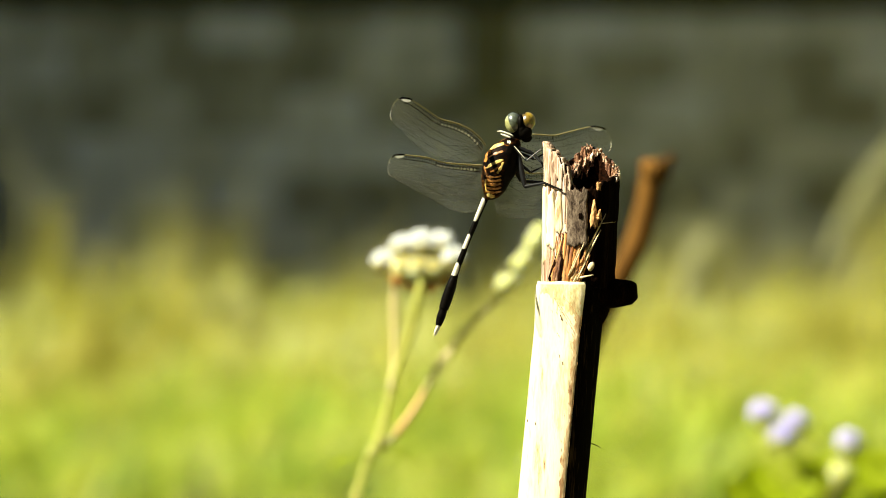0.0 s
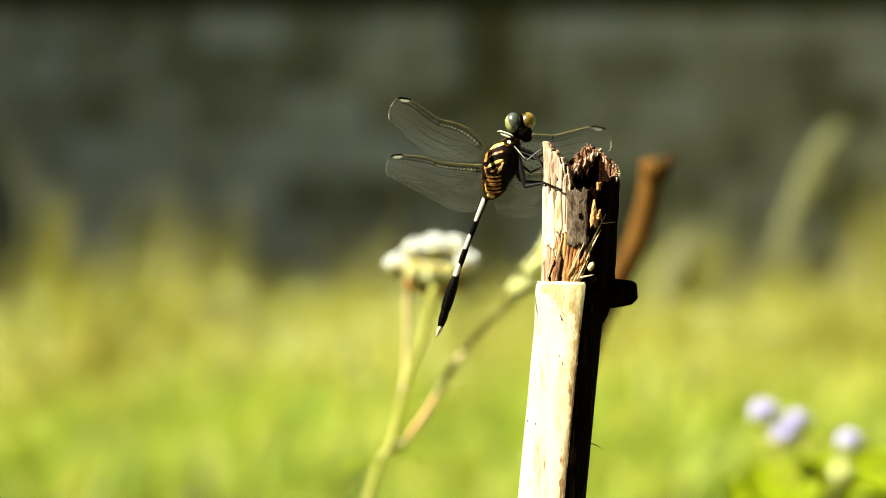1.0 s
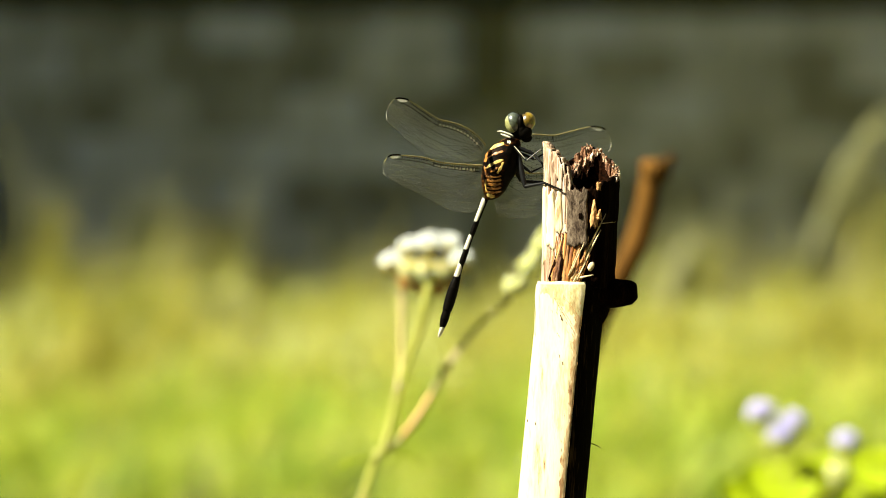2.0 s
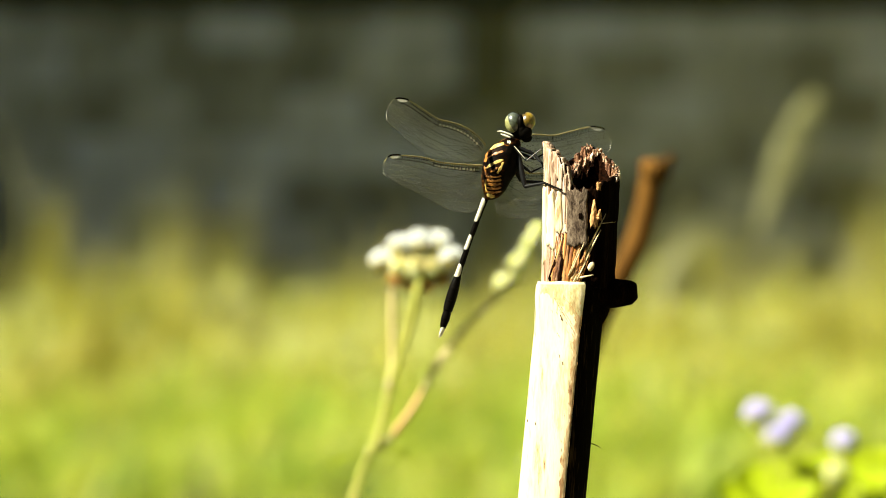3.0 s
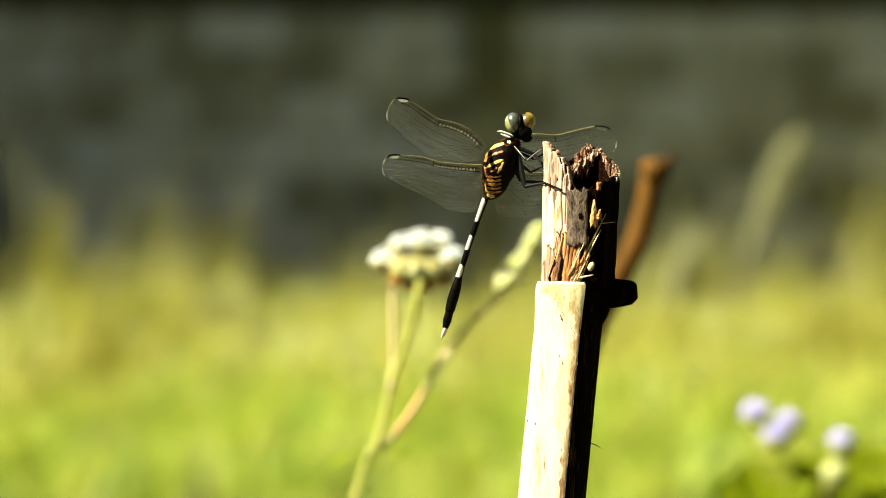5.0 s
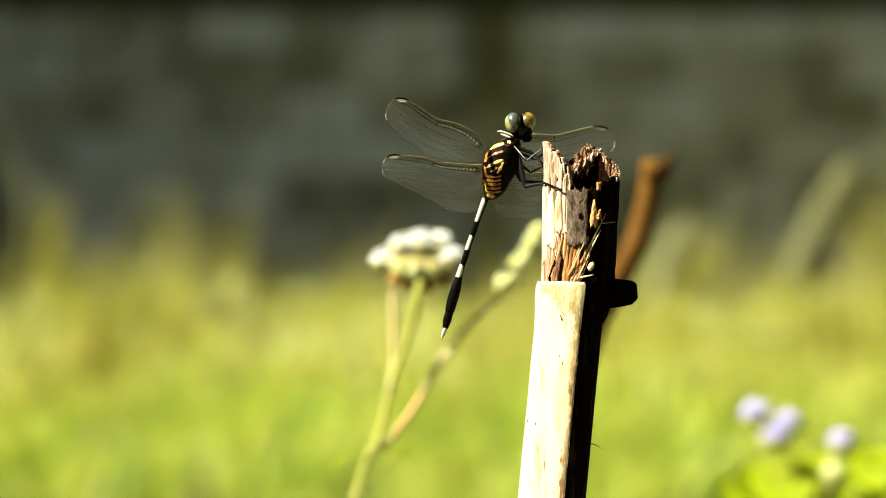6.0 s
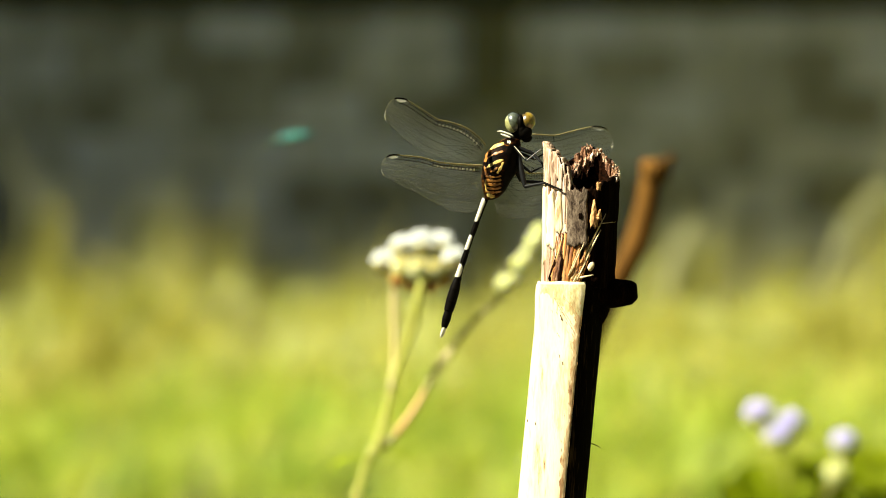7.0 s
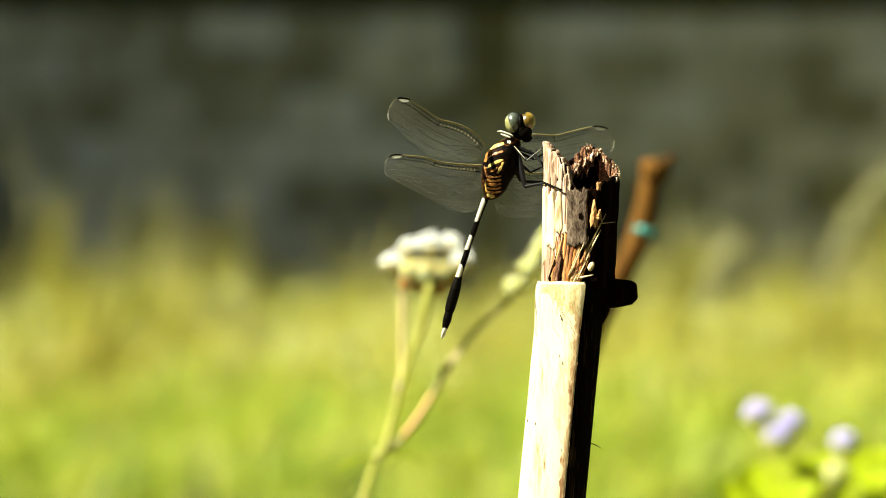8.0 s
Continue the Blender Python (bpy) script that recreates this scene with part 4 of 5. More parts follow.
    for k in range(30):
        z = rng.uniform(-49, -16)
        x = 25.2 + 0.0956 * (z + 7.2) + 2.6 - 2.4 * rng.random() ** 2
        fleck(x, z, x + rng.normal(0, 0.1), z - rng.uniform(0.3, 1.8), rng.uniform(0.01, 0.032), (M_SPLINTER, M_TAN)[k % 2])
    # side bud at the joint, and a bristle
    bm = bmesh.new()
    soft_tube(bm, [(27.2, 0, -17.5, 2.4), (28.2, 0, -14.0, 3.0), (29.4, 0, -11.6, 3.2), (30.4, 0, -8.0, 2.8), (30.4, 0, -4.0, 1.6)], n=16, wobble=0.1)
    soft_tube(bm, [(26.0, -0.4, -8.8, 3.0), (30.0, -0.6, -8.8, 3.1), (33.4, -0.8, -8.7, 2.9), (36.0, -0.8, -8.6, 2.6), (37.2, -0.8, -8.7, 2.3), (37.9, -0.8, -8.8, 1.5), (38.1, -0.8, -8.8, 0.6)], n=20, wobble=0.14)
    for v in bm.verts:
        v.co += w(0, 0, 0)
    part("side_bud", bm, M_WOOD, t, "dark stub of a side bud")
    bm = bmesh.new()
    soft_tube(bm, [(28.6, -2.0, -38.2, 0.12), (29.8, -2.4, -38.6, 0.1), (30.8, -2.6, -39.2, 0.05)], n=5)
    for v in bm.verts:
        v.co += w(0, 0, 0)
    part("bristle", bm, M_BLACK, t)
    return t


def build_brown_stick():
    t = thing("brown_stick", pose(-0.03, 0.29, 0), "leaning orange-brown dry stick with a frayed end, stuck in the ground", "stick")
    bm = bmesh.new()
    soft_tube(bm, [(-6, 0, -50, 5.2), (14, 0, 100, 5.0), (38, 0, 250, 4.8), (61, 0, 371, 4.2), (76.4, 0, 421.7, 4.0), (83.2, 0, 437, 4.0), (92.0, 0, 455, 3.8), (96.4, 0, 478, 3.6)], n=20, wobble=0.10)
    part("shaft", bm, M_BROWN, t)
    ex, high = 96.4, 478
    rng = np.random.default_rng(2)
    for k in range(18):
        a = 2 * math.pi * k / 18
        bm = bmesh.new()
        x, y, z = ex + 3.2 * math.cos(a), 3.2 * math.sin(a), high - 3
        h = rng.uniform(1.5, 4.5) + 1.0 * math.cos(a)
        tube(bm, [Vector((x, y, z - 4)) * MM, Vector((x + h * 0.25 + 0.8 * math.cos(a), y + 0.8 * math.sin(a), z + h * 0.6)) * MM, Vector((x + h * 0.35 + 2.2 * math.cos(a), y, z + h)) * MM],
             [0.0013, 0.0010, 0.0004], 5)
        part("frayed_end", bm, M_BROWN, t)
    return t


# ---- flowering weeds ----
def flower_head(parent, place, r, florets, cup, seed, label, count=46, cup_scale=1.0):
    rng = np.random.default_rng(seed)
    c = Vector(place)
    bm = bmesh.new()
    for k in range(count):
        f = (k + 0.5) / count
        pol = math.acos(1 - 1.4 * f)
        a = k * 2.39996
        d = Vector((math.sin(pol) * math.cos(a), math.sin(pol) * math.sin(a), math.cos(pol) * 0.85))
        d += Vector(rng.normal(0, 0.08, 3))
        s = c + d * r * 0.45
        e = c + d * r * rng.uniform(0.9, 1.1)
        tube(bm, [s * MM, s.lerp(e, 0.7) * MM, e * MM], [0.10 * r * MM, 0.17 * r * MM, 0.06 * r * MM], 5)
    head = part("flower_head", bm, florets, parent, label)
    bm = bmesh.new()
    ball(bm, c - Vector((0, 0, 0.28 * r)), (0.72 * r * cup_scale, 0.72 * r * cup_scale, 0.85 * r * cup_scale), n=12, rough=0.15)
    for k in range(11):
        a = 2 * math.pi * k / 11
        o = Vector((math.cos(a), math.sin(a), 0))
        s = c + o * 0.5 * r - Vector((0, 0, 0.95 * r))
        tube(bm, [s * MM, (s + o * 0.28 * r + Vector((0, 0, 0.6 * r))) * MM, (s + o * 0.3 * r + Vector((0, 0, 1.05 * r))) * MM],
             [0.10 * r * MM, 0.16 * r * MM, 0.03 * r * MM], 5)
    part("involucre", bm, cup, head)
    return head


def leaf_part(parent, root, tip, wide, material, droop=0.1, name="leaf"):
    bm = bmesh.new()
    a, b = Vector(root), Vector(tip)
    way = b - a
    side = way.cross(Vector((0, 0, 1))).normalized()
    up = side.cross(way).normalized()
    rows = []
    for i in range(9):
        f = i / 8
        half = wide * math.sin(math.pi * (0.06 + 0.94 * f) ** 0.75) * 0.5 + 0.02
        c = a.lerp(b, f) + up * way.length * droop * math.sin(math.pi * f)
        rows.append([bm.verts.new((c + side * half * s + up * (0.16 * abs(s) * half + 0.05 * half * math.sin(14 * f))) * MM) for s in (-1, -0.5, 0, 0.5, 1)])
    for u, v in zip(rows, rows[1:]):
        for j in range(4):
            bm.faces.new((u[j], u[j + 1], v[j + 1], v[j]))
    bmesh.ops.solidify(bm, geom=bm.faces[:], thickness=0.00025)
    return part(name, bm, material, parent)


def build_white_weed():
    t = thing("white_flower_weed", pose(-0.1288, 0.22, -0.0014), "slender weed with clustered white flower heads and yellow-green buds", "flower")
    bm = bmesh.new()
    soft_tube(bm, [(0, 0, 0, 1.4), (45, 0, 150, 1.25), (85, 0, 310, 1.1), (108.3, 0, 392.6, 0.95), (112.9, 0, 402.6, 0.9), (117.0, 0, 420.1, 0.8), (121.3, -3, 430.8, 1.0), (122.6, -6, 437.0, 1.0), (123.6, -6.5, 443.0, 1.0), (123.9, -3, 448.3, 0.7)], n=12)
    part("main_stem", bm, M_GREENSTEM, t, "yellow-green stem")
    bm = bmesh.new()
    soft_tube(bm, [(115.9, -1, 416.5, 0.6), (117.0, 1.5, 423.4, 0.7), (117.0, 1.5, 434.6, 0.8), (117.2, 1, 440.9, 0.8), (118.1, -1, 444.4, 0.7)], n=10)
    part("flower_stalk", bm, M_PINKSTEM, t, "pinkish tan flower stalk")
    for mat, name, rows in (
            (M_OLIVESTEM, "node", [(112.8, 0.3, 402.2, 0.95), (115.0, 0.3, 403.1, 0.85), (117.2, 0.3, 405.3, 0.8)]),
            (M_TANSTEM, "internode", [(117.2, 0.6, 405.3, 0.8), (121.2, 0.6, 410.5, 0.85), (124.5, 0.6, 416.0, 0.72)]),
            (M_OLIVESTEM, "node", [(124.5, 0.8, 416.0, 0.72), (125.9, 0.8, 418.7, 0.8), (127.2, 0.8, 421.2, 0.7)]),
            (M_STRAWSTEM, "internode", [(127.2, 1.0, 421.2, 0.95), (129.8, 1.0, 424.8, 0.78), (133.0, 1.0, 429.3, 0.66)]),
            (M_OLIVESTEM, "node", [(133.0, 1.4, 429.3, 0.66), (138.2, 1.4, 434.9, 0.62), (143.2, 1.4, 439.3, 0.58), (145.9, 1.4, 443.3, 0.5), (149.3, 1.4, 448.3, 0.45), (152.4, 1.4, 453.4, 0.4)])):
        bm = bmesh.new()
        soft_tube(bm, rows, n=12)
        part("branch_" + name, bm, mat, t)
    left, right = (117.8, -1, 443.0), (123.5, 0, 443.0)
    for k, (x, y, z, r) in enumerate([(114.4, -1, 448.6, 2.5), (118.6, 0.5, 452.3, 2.4), (123.5, 1, 452.9, 2.8), (128.6, 1.5, 453.1, 2.5), (131.8, -4.5, 449.2, 2.5)]):
        flower_head(t, (x, y, z), 1.2 * r, M_WHITE, M_CUP, 20 + k, "round white flower head", cup_scale=1.0)
        bm = bmesh.new()
        j = left if k < 2 else right
        soft_tube(bm, [(*j, 0.6), ((j[0] + x) / 2, (j[1] + y) / 2, (j[2] + z) / 2 - 1.5, 0.55), (x, y, z - 2.0, 0.6)], n=8)
        part("pedicel", bm, M_GREENSTEM, t)
    for k, (x, y, z, r) in enumerate([(118.9, -4.5, 447.2, 2.4), (122.4, -5, 446.6, 2.6), (126.7, -4, 446.3, 2.3)]):
        flower_head(t, (x, y, z), 1.2 * r, M_CUP, M_BUD, 40 + k, "half-open yellow-green flower head", count=30)
    for k, (x, y, z, r) in enumerate([(117.7, -5, 443.7, 1.9), (121.2, -3, 442.7, 1.8), (125.9, -5, 442.1, 1.9), (129.2, -3, 444.1, 2.0)]):
        flower_head(t, (x, y, z), r, M_WITHER, M_WITHER, 50 + k, "withered orange-brown flower head", count=24)
        bm = bmesh.new()
        j = left if k < 2 else right
        soft_tube(bm, [(*j, 0.5), ((j[0] + x) / 2, y, (j[2] + z) / 2 - 0.8, 0.5), (x, y, z - 1.0, 0.5)], n=8)
        part("pedicel", bm, M_WITHER, t)
    for k, (x, y, z, r) in enumerate([(144.2, 1.2, 442.7, 2.2), (147.2, 2.4, 443.8, 1.7), (147.9, 1.4, 447.7, 2.0), (150.2, 2.6, 450.2, 1.9), (151.3, 2.0, 453.0, 2.0), (153.2, 3, 455.8, 2.0)]):
        flower_head(t, (x, y, z), 1.2 * r, M_BUD, M_BUD, 60 + k, "closed yellow-green flower bud", count=26)
    for root, tip, wide in (((112, 0, 401), (124, -3, 398), 4.5), ((112, 0, 400), (100, 6, 396), 6), ((60, 0, 215), (30, 10, 225), 22), ((75, 0, 268), (110, -8, 285), 20), ((30, 0, 100), (70, 20, 112), 26)):
        leaf_part(t, root, tip, wide, M_LEAF)
    grow = Matrix.Translation((0.130, 0, 0.450)) @ Matrix.Scale(1.161, 4) @ Matrix.Translation((-0.130, 0, -0.450))
    for ob in t.children_recursive:
        ob.data.transform(grow)
    return t


def build_lavender_weed():
    t = thing("lavender_flower_weed", pose(0.1359, 0.45, 0), "low weed with fuzzy pale lavender flower heads and bright green leaves", "flower")
    bm = bmesh.new()
    soft_tube(bm, [(0, 0, 0, 2.2), (-3, 0, 150, 2.0), (1, 0, 300, 1.7), (-2, 0, 345, 1.5)], n=10)
    part("main_stem", bm, M_GREENSTEM, t)
    heads = [(-16.3, 0, 388.2, 5.4), (-3.8, 1.0, 384.4, 5.2), (-9.2, -3.0, 380.0, 5.3), (16.0, 0, 377.2, 5.0)]
    for k, (x, y, z, r) in enumerate(heads):
        flower_head(t, (x, y, z), r, M_LAVENDER, M_BUD, 80 + k, "fuzzy pale lavender flower head", count=70, cup_scale=0.85)
        bm = bmesh.new()
        soft_tube(bm, [(-1.5, 0, 340, 1.1), (x * 0.6, y, 360, 0.6), (x, y, z - 4, 0.6)], n=8)
        part("pedicel", bm, M_GREENSTEM, t)
    flower_head(t, (11.8, -9, 366.6), 4.6, M_BUD, M_BUD, 95, "closed yellow-green flower bud", count=30)
    bm = bmesh.new()
    soft_tube(bm, [(-1, 0, 345, 1.0), (6, -5, 355, 0.9), (11.8, -9, 363, 0.9)], n=8)
    part("pedicel", bm, M_GREENSTEM, t)
    leaves = [((-18, -8, 348), (-16, 20, 362), 28), ((-9, -12, 350), (-7, 22, 368), 34), ((10, -12, 346), (12, 22, 358), 34), ((28, -10, 342), (30, 22, 359), 34), ((46, -8, 342), (50, 18, 360), 34), ((4, 8, 345), (6, 38, 363), 40), ((26, 8, 346), (28, 38, 364), 40),
              ((14, 26, 347), (16, 64, 367), 46), ((40, 26, 348), (42, 64, 370), 46), ((-6, 20, 343), (-3, 56, 362), 34),
              ((0, 0, 300), (-50, -14, 322), 30), ((0, 0, 300), (52, 4, 330), 30), ((0, 0, 250), (-20, -50, 268), 34), ((0, 0, 210), (40, 40, 228), 34), ((0, 0, 150), (-56, 12, 168), 36)]
    for (x, y, z), _, _ in leaves[:10]:
        bm = bmesh.new()
        soft_tube(bm, [(0, 0, 325, 1.0), (x * 0.6, y * 0.6, 336, 0.8), (x, y, z + 0.5, 0.7)], n=7, steps=4)
        part("leaf_stalk", bm, M_GREENSTEM, t)
    for root, tip, wide in leaves:
        leaf_part(t, root, tip, wide, M_LEAF, 0.14)
    return t


# ---- the dragonfly ----
THORAX = [(6.4, 2.9, 0.7), (5.9, 2.5, 1.7), (4.9, 1.8, 2.7), (3.0, 0.9, 3.5), (0.0, 0.35, 3.7), (-2.5, -0.5, 2.9), (-4.5, -0.85, 2.15), (-5.6, -1.3, 1.4), (-6.1, -1.7, 0.6)]


def thorax_at(z):
    rows = sorted(THORAX)
    for (a, c, h), (b, d, g) in zip(rows, rows[1:]):
        if a <= z <= b:
            f = (z - a) / (b - a)
            return c + (d - c) * f, h + (g - h) * f
    return (rows[0] if z < rows[0][0] else rows[-1])[1:]


def wing(parent, name, length, edges, seed, label, beads=True):
    """A veined wing in its own plane: x along the span, y from the leading to the trailing edge."""
    front, rear = (np.array(smooth_line(rows, 5)) for rows in edges)
    chord = float(rear[:, 1].max())

    def lead(s):
        return float(np.interp(s, front[:, 0], front[:, 1]))

    def wide(s):
        return float(np.interp(s, rear[:, 0], rear[:, 1]))

    rng = np.random.default_rng(seed)
    bm = bmesh.new()
    ns, nv = 48, 8
    grid = []
    for i in range(ns + 1):
        s = 1 - (1 - i / ns) ** 1.5
        lo, hi = lead(s), max(wide(s), lead(s) + 0.02)
        grid.append([bm.verts.new((s * length * MM, (lo + (hi - lo) * j / nv) * MM, (0.16 * math.sin(j * 2.2 + s * 5) + 0.1 * math.sin(s * 21 + j)) * MM)) for j in range(nv + 1)])
    for a, b in zip(grid, grid[1:]):
        for j in range(nv):
            bm.faces.new((a[j], b[j], b[j + 1], a[j + 1]))
    w = part(name, bm, M_WING, parent, label)

    def line(bm, pts, r, n=4):
        tube(bm, [Vector((*p, 0.02)) * MM for p in pts], [q * MM for q in r], n)

    # the fine net: wavy lengthwise veins and short cross veins
    bm = bmesh.new()
    gap, k = 0.74, 0
    v = 1.25
    while v < chord:
        run, i = [], 0
        s = 0.03
        while s < 0.985:
            y = v + 0.11 * (1 if (i + k) % 2 else -1) + 0.35 * math.sin(3 * s + 1.3 * k) * min(1, v / 4) + 0.05 * rng.normal()
            inside = y < wide(s) - 0.06 and y > lead(s) + 0.1
            if inside:
                run.append((s * length, y))
                if i % 2 == k % 2:
                    y2 = min(y + gap - 0.15 + 0.05 * rng.normal(), wide(s))
                    line(bm, [(s * length, y), (s * length + 0.12 * rng.normal(), y2)], [0.030, 0.026], 3)
            if (not inside) and len(run) > 1:
                line(bm, run, [0.030] * len(run), 3)
            if not inside:
                run = []
            s += (0.55 + 0.08 * rng.random()) / length
            i += 1
        if len(run) > 1:
            line(bm, run, [0.030] * len(run), 3)
        v += gap
        k += 1
    part("vein_net", bm, M_FINEVEIN, w)
    # strong veins behind the leading edge, the bridge at the nodus and the cross bars between them
    bm = bmesh.new()
    thick = 1.0 if beads else 0.55
    row = 1.32 if name == "forewing" else 1.0   # from the leading edge to the row of glint beads
    for off, r, end in ((0.5 * row, 0.08, 0.83), (row - 0.3, 0.085, 0.50), (row + 0.28, 0.10, 0.90)):
        line(bm, [(s * length, lead(s) + off * (1 - 0.45 * s)) for s in np.linspace(0.02, end, 26)], [r * thick] * 26)
    for f in (0.28, 0.45, 0.62, 0.8):   # curved main veins fanning to the trailing edge
        pts = []
        for s in np.linspace(0.05, 0.45 + 0.42 * (1 - f), 16):
            y = 1.1 + (f * wide(s) * 1.25 - 1.1) * min(1, (s - 0.03) * 3.2) ** 0.8
            if y < wide(s) - 0.05:
                pts.append((s * length, max(y, 1.0)))
        if len(pts) > 2:
            line(bm, pts, [0.036] * len(pts))
    for s in np.arange(0.05, 0.83, 0.024):
        line(bm, [(s * length, lead(s)), (s * length, lead(s) + (row + 0.28) * (1 - 0.45 * s))], [0.056 * thick, 0.048 * thick])
    line(bm, [(0.5 * length, lead(0.5) - 0.05), (0.5 * length, lead(0.5) + 1.2)], [0.11, 0.07])
    # the rear border
    edge = [(s * length, max(wide(s), lead(s))) for s in 1 - np.linspace(0.98, 0, 60) ** 1.5]
    line(bm, edge, [0.03] * 60)
    part("vein_lattice", bm, M_VEIN, w)
    bm = bmesh.new()
    line(bm, [(s * length, lead(s)) for s in 1 - np.linspace(1, 0, 44) ** 1.4], [0.20 - 0.10 * s - 0.075 * max(0, s - 0.7) / 0.3 for s in np.linspace(0, 1, 44)], 6)
    part("leading_edge", bm, M_COSTA, w, "amber leading edge")
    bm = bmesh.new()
    # bead row painted pale where the pleated membrane would glint
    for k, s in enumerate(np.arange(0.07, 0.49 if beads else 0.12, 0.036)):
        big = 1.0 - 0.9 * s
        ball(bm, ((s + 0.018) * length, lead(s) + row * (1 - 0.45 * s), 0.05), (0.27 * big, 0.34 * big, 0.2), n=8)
    part("pale_cell_row", bm, M_CELLGLINT, w)
    # pale beads painting sun glints on the net, most of them near the rear edge
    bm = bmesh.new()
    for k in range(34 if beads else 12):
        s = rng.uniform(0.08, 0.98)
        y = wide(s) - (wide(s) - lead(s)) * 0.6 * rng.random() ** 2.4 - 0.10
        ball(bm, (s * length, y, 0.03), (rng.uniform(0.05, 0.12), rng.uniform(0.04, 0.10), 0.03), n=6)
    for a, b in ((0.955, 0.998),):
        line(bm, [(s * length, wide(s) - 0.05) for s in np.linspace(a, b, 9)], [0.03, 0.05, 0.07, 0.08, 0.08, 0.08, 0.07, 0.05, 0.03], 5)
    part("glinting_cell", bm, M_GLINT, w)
    bm = bmesh.new()
    s0, s1 = 0.848, 0.938
    rim = [(s, lead(s) + 0.13) for s in np.linspace(s0, s1, 8)] + [(s, lead(s) + 0.13 + 0.62 * math.sin(math.pi * (0.06 + 0.88 * (s - s0) / (s1 - s0))) ** 0.6) for s in np.linspace(s1, s0, 8)]
    lower = [bm.verts.new(Vector((s * length, y, -0.08)) * MM) for s, y in rim]
    upper = [bm.verts.new(Vector((s * length, y, 0.10)) * MM) for s, y in rim]
    bm.faces.new(lower[::-1])
    bm.faces.new(upper)
    for j in range(16):
        bm.faces.new((lower[j], lower[(j + 1) % 16], upper[(j + 1) % 16], upper[j]))
    part("wing_spot", bm, M_SPOT, w, "ivory wing spot", smooth=False)
    bm = bmesh.new()
    line(bm, [(s * length, lead(s) - 0.02) for s in np.linspace(0.825, 0.965, 12)], [0.05, 0.12] + [0.19] * 8 + [0.14, 0.06], 6)
    part("wing_spot_border", bm, M_BLACK, w)
    return w


def wing_pose(hinge, tip, length):
    """From the hinge to the tip along the span, with the rear edge towards the tail."""
    u = Vector(tip).normalized()
    v = (Vector((0, 0, -1)) + u * u.z).normalized()
    m = Matrix((u, v, u.cross(v))).transposed().to_4x4()
    return Matrix.Translation(Vector(hinge) * MM) @ m


# leading and trailing edge of each kind of wing: share of the span, millimetres towards the rear
FORE = ([(0, 0), (0.07, -0.7), (0.2, -1.2), (0.36, -0.8), (0.51, 0.1), (0.66, -0.05), (0.83, -0.22), (0.9, 0.1), (0.955, 0.75), (0.985, 1.7), (1.0, 3.3)],
        [(0, 2.8), (0.1, 4.8), (0.28, 6.4), (0.5, 7.8), (0.7, 7.2), (0.83, 6.4), (0.93, 5.9), (0.965, 5.5), (0.99, 4.7), (1.0, 3.5)])
HIND = ([(0, 0), (0.22, 0.45), (0.44, 0.7), (0.61, 0.32), (0.79, 0.48), (0.85, 0.55), (0.92, 0.8), (0.952, 1.17), (0.985, 2.0), (1.0, 3.0)],
        [(0, 6.3), (0.02, 8.6), (0.11, 9.7), (0.27, 9.8), (0.39, 9.2), (0.55, 8.0), (0.7, 7.0), (0.86, 5.85), (0.955, 5.1), (0.985, 4.6), (1.0, 3.4)])
WINGS = {}


